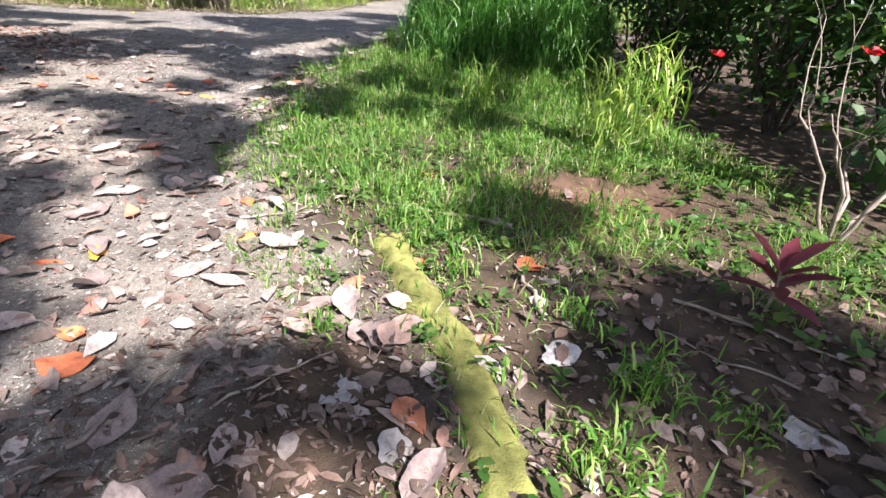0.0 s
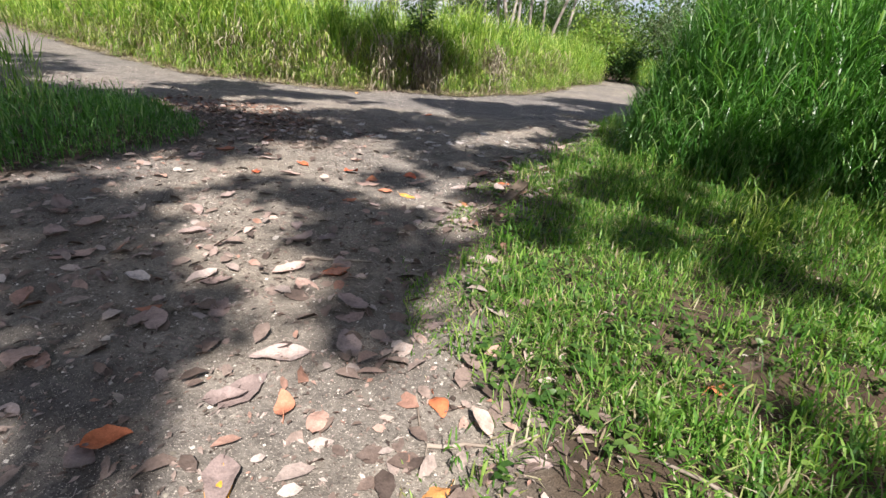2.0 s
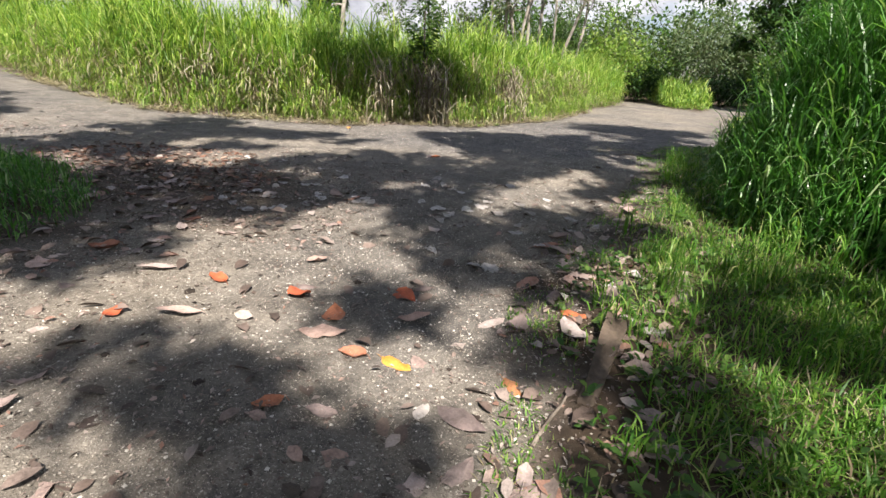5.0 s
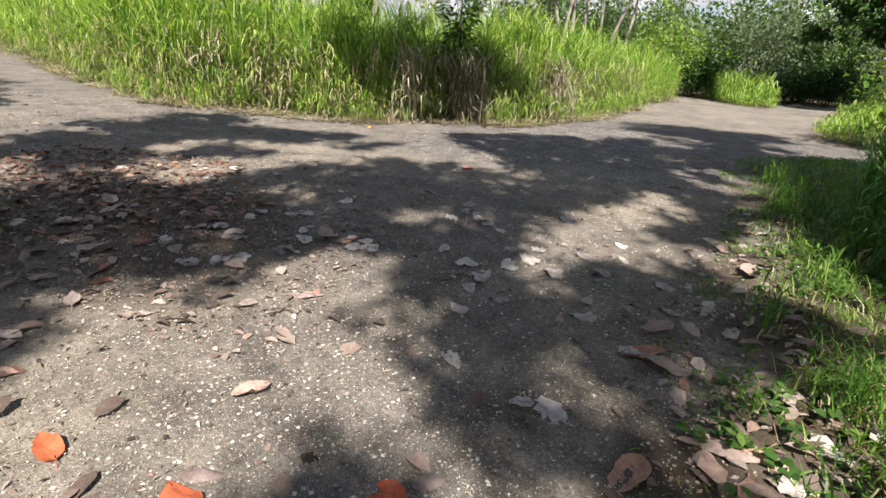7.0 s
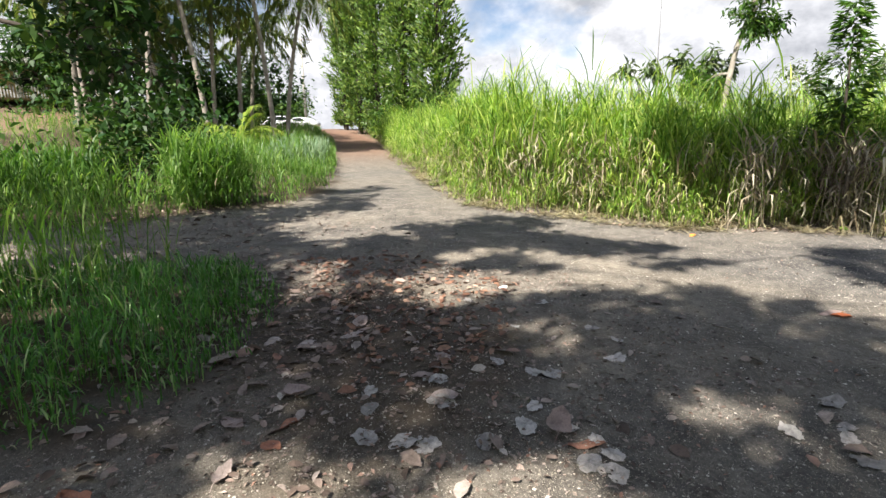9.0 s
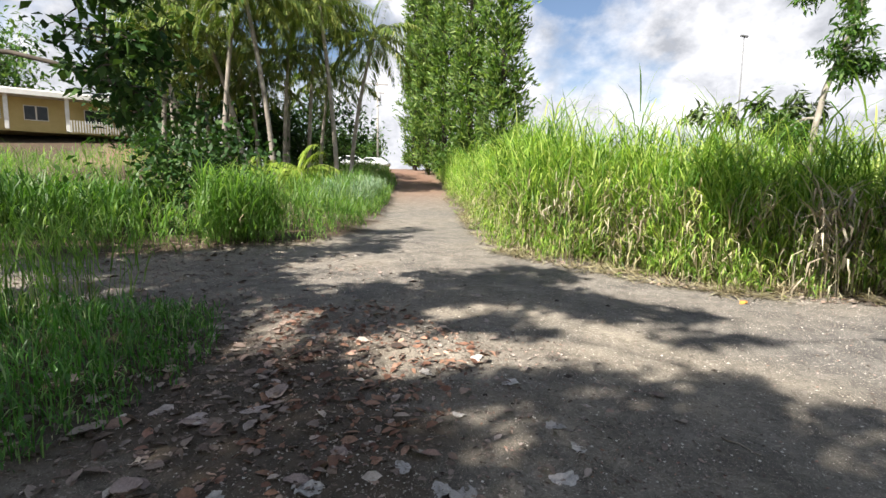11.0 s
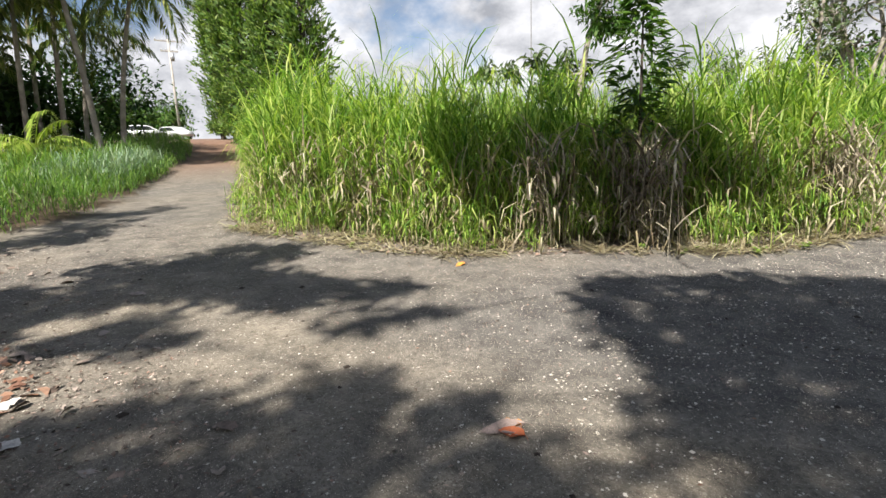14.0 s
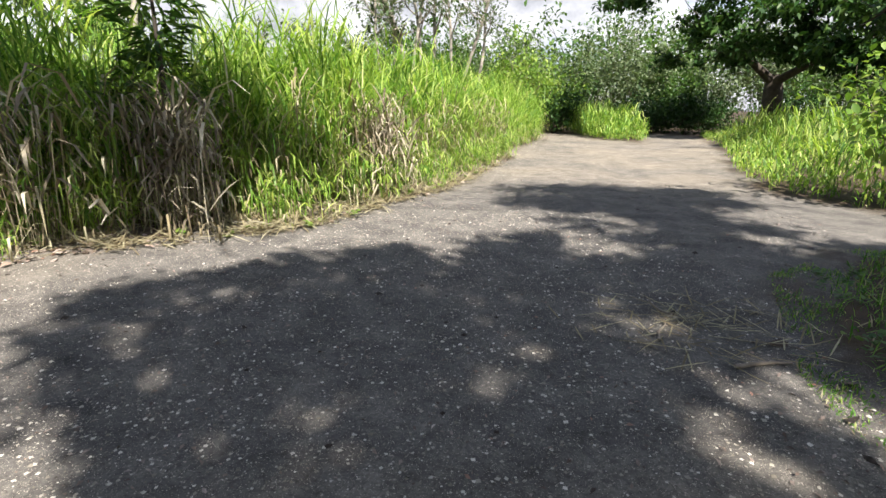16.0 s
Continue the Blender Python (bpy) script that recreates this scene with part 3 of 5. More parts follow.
# Default dense and flat give crowns that throw solid, sharp-edged shade.
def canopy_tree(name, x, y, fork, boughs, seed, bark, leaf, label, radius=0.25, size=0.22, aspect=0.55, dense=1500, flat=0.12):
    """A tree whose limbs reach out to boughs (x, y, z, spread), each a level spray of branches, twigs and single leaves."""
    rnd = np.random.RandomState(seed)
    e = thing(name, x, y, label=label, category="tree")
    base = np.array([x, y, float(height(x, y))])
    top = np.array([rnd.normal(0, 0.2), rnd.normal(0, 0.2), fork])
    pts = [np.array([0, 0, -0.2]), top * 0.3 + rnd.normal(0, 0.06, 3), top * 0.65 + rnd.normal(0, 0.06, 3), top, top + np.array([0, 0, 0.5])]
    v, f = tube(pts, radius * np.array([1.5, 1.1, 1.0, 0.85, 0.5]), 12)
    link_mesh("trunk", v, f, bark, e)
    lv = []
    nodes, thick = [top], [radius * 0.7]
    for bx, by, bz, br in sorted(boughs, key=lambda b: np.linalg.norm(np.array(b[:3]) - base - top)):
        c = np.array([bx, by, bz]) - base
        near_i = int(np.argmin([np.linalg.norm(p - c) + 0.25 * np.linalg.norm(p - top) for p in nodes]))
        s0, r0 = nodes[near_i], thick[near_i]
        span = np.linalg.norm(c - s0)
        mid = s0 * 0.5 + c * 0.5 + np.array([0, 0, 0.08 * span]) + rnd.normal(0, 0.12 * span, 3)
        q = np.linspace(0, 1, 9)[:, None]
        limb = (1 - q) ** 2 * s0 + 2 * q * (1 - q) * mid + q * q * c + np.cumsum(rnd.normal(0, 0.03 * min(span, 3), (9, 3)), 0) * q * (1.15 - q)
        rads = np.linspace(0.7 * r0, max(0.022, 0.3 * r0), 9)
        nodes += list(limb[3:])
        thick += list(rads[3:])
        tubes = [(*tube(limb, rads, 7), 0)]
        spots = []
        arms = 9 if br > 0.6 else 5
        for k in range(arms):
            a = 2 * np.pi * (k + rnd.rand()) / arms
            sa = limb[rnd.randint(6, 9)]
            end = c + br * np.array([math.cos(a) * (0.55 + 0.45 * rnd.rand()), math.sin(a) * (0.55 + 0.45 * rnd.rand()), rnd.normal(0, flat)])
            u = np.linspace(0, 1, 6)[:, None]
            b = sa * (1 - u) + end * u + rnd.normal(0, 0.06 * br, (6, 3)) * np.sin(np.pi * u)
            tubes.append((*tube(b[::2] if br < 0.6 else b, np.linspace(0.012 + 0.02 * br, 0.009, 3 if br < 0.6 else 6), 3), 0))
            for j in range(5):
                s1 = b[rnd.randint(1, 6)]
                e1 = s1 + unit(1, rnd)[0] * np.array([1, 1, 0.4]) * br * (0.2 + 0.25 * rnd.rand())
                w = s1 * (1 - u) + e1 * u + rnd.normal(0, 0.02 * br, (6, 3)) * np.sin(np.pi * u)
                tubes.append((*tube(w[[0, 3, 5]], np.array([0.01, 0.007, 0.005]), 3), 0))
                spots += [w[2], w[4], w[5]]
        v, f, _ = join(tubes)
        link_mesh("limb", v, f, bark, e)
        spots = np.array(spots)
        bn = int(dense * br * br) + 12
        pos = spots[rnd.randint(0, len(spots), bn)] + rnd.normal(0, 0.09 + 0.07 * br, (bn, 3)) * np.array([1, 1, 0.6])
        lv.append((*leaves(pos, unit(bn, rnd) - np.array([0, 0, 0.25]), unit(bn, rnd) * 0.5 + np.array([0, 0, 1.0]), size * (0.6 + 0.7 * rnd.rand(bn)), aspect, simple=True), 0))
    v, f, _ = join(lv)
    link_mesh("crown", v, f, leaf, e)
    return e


def shrub(name, x, y, tall, wide, seed, bark, leaf, label, n=2500, size=0.1, aspect=0.5, group="", low=0.0):
    """A many-stemmed bush with leaves in clumps from low up."""
    rnd = np.random.RandomState(seed)
    e = thing(name, x, y, label=label, category="shrub", group=group)
    out, tips = [], []
    for k in range(9):
        a = 2 * np.pi * (k + rnd.rand()) / 9
        w = (math.cos(a) * wide / tall, math.sin(a) * wide / tall, 1.1)
        grow((0.05 * math.cos(a), 0.05 * math.sin(a), low - 0.05), w, tall * 0.62, 0.03, 2, rnd, 0.55, 0.12, 3, out, tips)
    v, f, _ = join([(v, f, 0) for (v, f), dp in out])
    link_mesh("branchwork", v, f, bark, e)
    p = np.array([t[0] for t in tips])
    p = p[p[:, 2] > 0.12 * tall]
    idx = rnd.randint(0, len(p), n)
    pos = p[idx] + rnd.normal(0, size * 1.3, (n, 3))
    v, f = leaves(pos, unit(n, rnd) + np.array([0, 0, -0.1]), unit(n, rnd) * 0.5 + np.array([0, 0, 1.0]), size * (0.6 + 0.7 * rnd.rand(n)), aspect, simple=size > 0.2)
    link_mesh("foliage", v, f, leaf, e)
    return e


# ---- tall grass and verges ----
def front(reach):
    return lambda x, y, d: np.clip(1.15 - d / reach, 0.06, 1) * np.where(x < -26, 0.35, 1.0) * np.where(y > 30, 0.5, 1.0)


pl = scatter(MASS, 15500, front(2.2))
d_in = -edge_dist(MASS, pl[:, 0], pl[:, 1])
t_in = 1.75 + 1.2 * smooth(-0.1, 1.0, d_in) + 0.3 * np.sin(0.9 * pl[:, 0]) * np.sin(0.8 * pl[:, 1]) + 0.25 * np.sin(2.7 * pl[:, 0] + 1.9 * pl[:, 1])
t_in = t_in * (0.9 + 0.25 * R.rand(len(pl)) ** 3) + 0.5 * smooth(-24, -17, pl[:, 0]) * smooth(-11, -15, pl[:, 0])
tall_grass("cane_grass", pl, t_in, [GRASS_BRIGHT, GRASS_DRY], "tall bright green cane grass with dry straw at its foot", per=6, dry=0.4, width=0.03, arch=1.3)

rim = scatter(MASS, 900, lambda x, y, d: np.clip(1.1 - d / 0.7, 0, 1) * (x > -24) * (y < 32))
tall_grass("dry_cane", rim, 1.1 + 1.0 * np.abs(np.sin(1.7 * rim[:, 0] + 2.3 * rim[:, 1])), [GRASS_DRY, GRASS_BRIGHT], "dry straw-coloured cane leaves hanging at the edge of the grass", per=5, dry=0.7, width=0.03, lean=0.9, arch=1.6)

for cx, cy, n in ((-8.25, 18.1, 75), (-6.75, 21.3, 60), (-9.3, 16.9, 30), (-12.0, 15.4, 24), (-13.6, 14.9, 20)):
    q = np.column_stack([R.normal(cx, 0.28, n), R.normal(cy, 0.22, n)])
    tall_grass("dead_cane", q, np.full(n, 1.9), [GRASS_DEAD, GRASS_DRY], "clump of dead brown cane stalks with hanging leaves", per=6, dry=0.5, width=0.034, lean=0.5, arch=1.7)

pl = scatter(TALL, 3600)
d_in = -edge_dist(TALL, pl[:, 0], pl[:, 1])
tall_grass("guinea_grass", pl, (0.9 + 2.0 * smooth(0, 0.9, d_in)) * (0.85 + 0.3 * np.abs(np.sin(2.3 * pl[:, 0] + 1.1) * np.sin(2.9 * pl[:, 1]))), [GUINEA, GRASS_DRY], "tall green guinea grass arching over the verge", per=7, dry=0.05, width=0.02, arch=1.15, segs=4)

pl = scatter(BANK, 4600, lambda x, y, d: np.clip(1.1 - d / 6, 0.12, 1) * np.where(x < -34, 0.5, 1.0))
d_in = -edge_dist(BANK, pl[:, 0], pl[:, 1])
far_b = smooth(-20, -26, pl[:, 0])
tall_grass("bank_grass", pl, 0.75 + (0.5 + 0.3 * far_b) * smooth(0, 2, d_in), [GRASS_MID, GRASS_DRY], "knee-high green grass on the bank", per=6, dry=0.12, width=0.026)

spot = [(-24.0, 12.2), (-33, 14.8), (-34, 12.8), (-24.5, 9.8)]
tall_grass("blue_grass", scatter(spot, 900), np.full(900, 1.25), [BLUE_GRASS, GRASS_BRIGHT], "blue-green feathery grass beside the track", per=6, dry=0.4, width=0.03)
spot = [(-17.6, 1.0), (-17.4, 5.2), (-20, 6), (-22, 1)]
tall_grass("reed_grass", scatter(spot, 750), np.full(750, 1.5), [GRASS_DARK, GRASS_DRY], "dark reedy grass on the bank", per=6, dry=0.1, width=0.035)
spot = [(-16.0, 7.0), (-16.4, 8.3), (-17.6, 8.8), (-18.0, 6.8)]
tall_grass("bank_cane", scatter(spot, 300), np.full(300, 1.75), [GRASS_MID, GRASS_DRY], "dark green cane clump on the bank", per=6, dry=0.1, width=0.034)

pl = scatter(CLUMP, 3800, lambda x, y, d: np.clip(1.2 - d / 2.5, 0.3, 1))
d_in = -edge_dist(CLUMP, pl[:, 0], pl[:, 1])
tall_grass("verge_clump", pl, 0.2 + 0.3 * smooth(0, 0.9, d_in), [GUINEA, GRASS_DRY], "soft green clump of grass beside the track", per=6, dry=0.1, width=0.014)
spot = [(-10.4, 7.2), (-9.0, 6.4), (-8.8, 4.5), (-11.2, 3.5), (-11.8, 6)]
tall_grass("seed_grass", scatter(spot, 240), np.full(240, 1.25), [GRASS_MID, GRASS_DRY], "thin tall grass with pale seed stalks", per=4, dry=0.6, width=0.018, lean=0.5)

pl = scatter(NORTH, 4000, lambda x, y, d: np.clip(1.1 - d / 3.5, 0.1, 1))
d_in = -edge_dist(NORTH, pl[:, 0], pl[:, 1])
tall_grass("roadside_grass", pl, 0.45 + 1.25 * smooth(0.4, 2.4, d_in), [GRASS_BRIGHT, GRASS_DRY], "sunlit green grass by the side track", per=6, dry=0.08, width=0.034)

pl = scatter(ISLAND, 1000)
tall_grass("island_grass", pl, 0.6 + 1.2 * smooth(40, 44, pl[:, 1]), [GRASS_BRIGHT, GRASS_DRY], "bright green island of grass in the fork", per=6, dry=0.05, width=0.045)

for cx, cy, n, h in ((1.5, 4.9, 40, 0.95), (0.35, 6.3, 30, 0.6), (2.1, 5.6, 40, 1.0), (0.81, 1.5, 26, 0.22), (0.64, 1.96, 16, 0.18), (0.56, 1.12, 22, 0.2), (1.1, 1.34, 14, 0.16), (-0.53, 1.8, 12, 0.14), (-0.3, 2.9, 24, 0.2), (0.1, 2.3, 14, 0.18)):
    q = np.column_stack([R.normal(cx, 0.05 + 0.08 * h, n), R.normal(cy, 0.05 + 0.08 * h, n)])
    tall_grass("grass_tuft", q, np.full(n, h), [GRASS_BRIGHT if h > 0.5 else LAWN, GRASS_DRY], "arching tuft of light green grass on the verge", per=5, dry=0.05, width=0.008 + 0.014 * min(h, 1), lean=0.6, arch=1.2)


def verge_tufts():
    """Looser, longer blades that stand up out of the turf in clumps."""
    rnd = np.random.RandomState(31)
    zone = [(x, y) for x, y in VERGE[2:12]] + [(1.4, 12), (2.6, 8), (2.4, 4.2), (0.6, 2.4)]
    c = scatter(zone, 260, lambda x, y, d: np.clip(0.25 + d, 0, 1), rnd)
    p = np.repeat(c, 9, 0) + rnd.normal(0, 0.05, (len(c) * 9, 2))
    tall = np.repeat(0.12 + 0.2 * rnd.rand(len(c)), 9) * (1 + 0.5 * smooth(4, 8, p[:, 1]))
    tall_grass("verge_tufts", p, tall, [LAWN, GRASS_DRY], "loose tufts of longer bright green grass in the turf", per=4, dry=0.15, width=0.011, rnd=rnd, lean=0.7, arch=1.3)


verge_tufts()


def patchy(x, y):
    return np.clip(0.55 + 0.9 * np.sin(1.9 * x + 0.9 * y + 0.8) * np.sin(1.7 * y - 0.8 * x) + 0.4 * np.sin(5.3 * x + 1.1) * np.sin(4.7 * y), 0.05, 1)


near = [(x, y) for x, y in VERGE[:-3]] + [(2.6, 18.5), (3.2, -0.5)]
pl = scatter(near, 112000, lambda x, y, d: np.clip(0.12 + 0.9 * smooth(0, 0.5, d), 0, 1) * np.where((y < 2.6) & (x > 0.1), 0.25 * patchy(x, y), np.maximum(patchy(x, y), np.where(y < 5, 0.15, 0.45))) * np.where(y > 9, 0.55, 1) * np.where(((x - 1.35) / 0.8) ** 2 + ((y - 3.75) / 0.5) ** 2 < 1, 0.03, 1) * np.where((x > 0.2) & (y < 4.3), 0.55, 1) * np.where((y > 5.8) & (y < 9.6), 0.08 + 0.92 * smooth(0.25, 0.75, d), 1))
turf("verge_turf", pl, 0.04, 0.19, [LAWN, GRASS_DRY], "short bright green creeping turf on the verge", 0.0098, dry=0.1, flat=1.2)
strip = [(x - 0.35, y) for x, y in VERGE[1:14]] + [(x + 0.1, y) for x, y in VERGE[13:0:-1]]
turf("creeping_edge", scatter(strip, 9000, lambda x, y, d: patchy(1.7 * x, 1.7 * y) ** 2), 0.02, 0.07, [LAWN, GRASS_DRY], "thin turf creeping into the road", 0.008)

# ---- trees added, mostly unseen, to shade the track ----
# Unseen trees; boughs set back along the sun from wanted shade patches.
canopy_tree("unseen_shade_tree", 5.6, 9.2, 5.0, [(-1.5, 9.9, 8.4, 1.58), (0.3, 8, 8.5, 1.58), (-6.1, 12.6, 8.7, 1.58), (0.2, 11.5, 8.9, 1.26), (-1.9, 5, 8.8, 1.58), (-4.42, 13.8, 9, 0.79), (1.55, 11.91, 8.7, 0.79), (-0.02, 5.81, 9.2, 0.61), (-1.46, 11.49, 8.8, 0.61), (0.82, 9.29, 9.3, 0.61), (-7.21, 11.17, 8.9, 0.46), (-2.92, 9.51, 9.2, 0.46), (1.31, 6.22, 8.4, 0.46), (0.02, 4.79, 9.3, 0.46), (1.64, 10.94, 8.8, 0.46), (-4.1, 7.16, 8.7, 0.34), (-2.49, 11.27, 8.4, 0.46), (1.54, 5.27, 8.9, 0.34), (0.19, 12.82, 8.9, 0.34), (-4.5, 13.1, 8.5, 0.34), (-5.17, 14.13, 9.1, 0.34), (1.78, 6.38, 9.1, 0.25), (1.93, 9.96, 9.2, 0.25), (-6.65, 11.13, 8.6, 0.34), (-2.76, 10.44, 8.8, 0.34)], 11, BARK_DARK, LEAF_DARK, "unseen broad dark tree added to shade the road", 0.3)
canopy_tree("unseen_shade_tree", 7.4, 13.0, 5.0, [(2.6, 12.4, 8.6, 2.2), (3.6, 9.6, 8.6, 2.2), (2, 15.6, 9.4, 2.2), (1.75, 14.66, 8.7, 0.46), (1.48, 9.71, 9.2, 0.25), (-2.95, 9.26, 8.7, 0.25), (1.54, 8.97, 8.9, 0.25), (-3.62, 14.16, 9.2, 0.25), (-1.2, 8.06, 8.7, 0.25), (-6.29, 11.17, 8.4, 0.25), (-2.62, 6.11, 9.2, 0.25), (-7.07, 13.5, 9, 0.25), (-2.3, 6.75, 8.5, 0.25), (-4.52, 11.53, 9.1, 0.25), (0.33, 10.1, 9, 0.25), (-4.6, 12.55, 8.5, 0.25), (1.93, 8.36, 9.2, 0.25), (1.4, 4.25, 8.5, 0.25), (-2.8, 9.1, 8.5, 0.25), (-8.6, 6.73, 8.6, 0.25), (-4.71, 5.27, 8.9, 0.25), (0.3, 6.43, 8.6, 0.25), (1.99, 15.04, 8.8, 0.25)], 15, BARK_DARK, LEAF_DARK, "unseen dark tree added behind the hedge to shade the road", 0.3)
canopy_tree("shading_almond", 2.6, -8.0, 4.5, [(0.33, -2.95, 9, 0.61), (1.18, -3.5, 9, 0.46), (3.24, -4.71, 8.8, 0.34), (4.03, -4.89, 9.2, 0.25), (2.56, -4.63, 8.4, 0.25), (2.22, -4.76, 9.3, 0.25), (1.91, -2.13, 8.4, 0.25), (0.95, -2.67, 8.6, 0.25), (1.26, -3.43, 8.4, 0.25), (0.6, 0.93, 8.6, 0.25), (-8.27, 1.28, 9.1, 0.25), (-1.38, 2.29, 9.3, 0.25), (-3.92, 1.06, 9.2, 0.25), (1.18, -0.65, 9, 0.25), (-5.52, 3.08, 9.1, 0.25), (-12.05, 5.5, 8.5, 0.25), (-2.76, -0.21, 8.8, 0.25), (-6.66, -0.58, 8.9, 0.25), (-8.1, 2.81, 8.7, 0.25)], 12, BARK, LEAF_MID, "unseen large-leaved almond tree added for small patches of shade", 0.24)
canopy_tree("shading_almond", -8.8, -1.8, 4.5, [(-4.2, -0.2, 8.8, 1.58), (-9.7, 0.6, 9, 1.58), (-6.9, 1.3, 8.7, 1.58), (-3.2, 2.8, 8.5, 1.58), (-7.2, 6.2, 8.6, 1.58), (-6.42, 3.65, 9, 1), (-6.15, -0.97, 8.6, 1), (-10.9, -0.72, 8.6, 0.79), (-4.82, 1.53, 9.1, 0.79), (-5.28, 6.69, 9.3, 0.79), (-8.6, 2.45, 8.5, 0.61), (-11.29, 2.27, 8.4, 0.61), (-2.3, 0.88, 8.6, 0.61), (-7.95, 7.71, 8.7, 0.46), (-5.07, 5.2, 9, 0.46), (-7.42, 2.53, 9.1, 0.46), (-8.45, 0.2, 8.5, 0.46), (-4.85, 7.93, 8.6, 0.34), (-7.56, 4.27, 8.9, 0.34), (-8.37, 7, 9, 0.34), (-9.54, 2.62, 8.4, 0.34), (-11.41, 1.12, 8.9, 0.34), (-3.42, 4.1, 9, 0.34), (-5.18, 3.24, 9.3, 0.34), (-11.27, 0.21, 9.2, 0.34)], 14, BARK, LEAF_DARK, "unseen large-leaved almond tree added to shade the fork", 0.24)
canopy_tree("shading_almond", 6.5, 0.6, 4.5, [(1.21, 3.57, 8.4, 0.79), (-0.41, 3.64, 8.8, 0.79), (1.48, -1.49, 9.2, 0.79), (0.2, 2.8, 8.5, 0.61), (2.53, 0.13, 9.1, 0.46), (3.58, -0.14, 9.2, 0.34), (4.4, 1.16, 8.7, 0.34), (2.55, 1.65, 8.5, 0.34), (3.96, 0.27, 8.4, 0.34), (3.63, 1.05, 9, 0.34), (4.7, 3.23, 8.6, 0.34), (1.79, -2.16, 8.8, 0.34), (3.94, 3.32, 8.9, 0.34), (4.5, 2.3, 8.5, 0.34), (0.53, 0.55, 9, 0.34), (3.6, 2.55, 8.5, 0.34), (0, -0.4, 8.5, 0.34), (2.34, -0.41, 8.8, 0.34), (1.15, 2.65, 8.5, 0.34), (4.45, -2.84, 8.7, 0.25), (1.78, 0.43, 9.1, 0.25), (3.08, 2.25, 9, 0.25), (1.18, 1.41, 9.2, 0.25), (-0.21, 4.54, 8.8, 0.25), (1.44, 1.59, 8.8, 0.25)], 16, BARK, LEAF_MID, "unseen large-leaved almond tree added to shade the verge edge", 0.24)
canopy_tree("shading_almond", -4.6, -6.5, 4.5, [(-1.2, -1.85, 8.5, 0.79), (-2.77, -1.47, 9.1, 0.46), (-4.92, -1.92, 9.1, 0.25), (-1.57, 0.1, 9, 0.25), (-1.9, -1.25, 8.5, 0.25), (-2.91, 0.82, 8.9, 0.25), (-0.27, -3.04, 9.2, 0.25), (-6.8, -1.77, 8.6, 0.25), (-0.32, -0.64, 9.2, 0.25), (-0.35, -2.1, 8.5, 0.25), (0.78, 1.63, 9.1, 0.25), (-1.42, 2.66, 9.2, 0.25), (-8.62, -0.74, 9.2, 0.25), (-1.81, -1.98, 8.9, 0.25), (-5.61, 2.22, 8.9, 0.25), (-2.57, -0.87, 9.1, 0.25), (-5.95, 0.01, 8.7, 0.25), (-4.47, -1.87, 9.1, 0.25), (-2.71, 0.07, 8.9, 0.25), (-3.6, -1.35, 8.5, 0.25), (-1.25, 3.65, 8.5, 0.25), (-3.45, 5.38, 8.6, 0.25), (-6.91, 2.82, 8.9, 0.25), (0.41, -0.23, 8.4, 0.25), (-3.5, 4.88, 8.6, 0.25)], 18, BARK, LEAF_DARK, "unseen large-leaved almond tree added for scattered shade patches", 0.24)
canopy_tree("shading_almond", 8.5, -4.5, 4.5, [(5.19, -4.48, 8.9, 0.79), (6.27, -4.41, 9.3, 0.25), (4.73, -2.75, 9, 0.25), (4.66, 3.77, 8.4, 0.25), (3.74, 1.42, 8.9, 0.25), (4.42, -0.76, 9.3, 0.25), (4.35, 0.88, 8.6, 0.25), (5.38, 2.88, 9.1, 0.25), (2, 3.75, 8.5, 0.25), (3.25, 0.05, 8.5, 0.25), (0.88, 3.6, 9, 0.25), (2.97, 1.49, 9.3, 0.25), (2.9, 1.65, 8.5, 0.25), (3.36, 2.82, 8.4, 0.25), (4.39, -3.18, 8.9, 0.25), (4.37, 0.74, 9.3, 0.25)], 20, BARK, LEAF_MID, "unseen large-leaved almond tree added to shade the earth verge", 0.24)
# Low hanging boughs fitted to the camera's view; high ones added for shade.
canopy_tree("shading_almond", -16.6, 0.4, 3.2, [(-13.3, 6.4, 3.9, 1.1), (-14.2, 6.6, 3.3, 1), (-13.4, 6.1, 5, 1), (-13.4, 7, 5.6, 1), (-10.8, 2.6, 7, 2), (-12.8, 0.2, 7, 2), (-14.8, 5.9, 8.8, 1.26), (-12.72, 4.91, 9.2, 1), (-11.42, 4.46, 9.2, 0.61), (-15.71, 7.04, 8.8, 0.34), (-10.35, 2.41, 8.7, 0.34), (-9.77, -1.1, 9, 0.25), (-11.08, -1.96, 9.3, 0.25), (-11.35, 0.13, 8.6, 0.25), (-13.96, 4.82, 8.9, 0.25), (-13.37, 6, 9, 0.25), (-9.72, 2.25, 9, 0.25), (-9.64, -0.48, 8.4, 0.25), (-7.36, 11.77, 8.9, 0.25), (-11, 4.86, 8.7, 0.25), (-15.02, 6.81, 9.2, 0.25), (-16.09, 5.52, 8.4, 0.25), (-6.11, 4.77, 8.9, 0.25)], 19, BARK_DARK, LEAF_DARK, "large-leaved almond tree hanging over the bank, with boughs added for shade", 0.15, 0.22, dense=380, flat=0.28)
shrub("broadleaf_bush", -20.2, 6.3, 2.9, 1.6, 13, BARK_DARK, LEAF_DARK, "dark glossy broad-leaved bush on the bank", 2600, 0.22, 0.6)


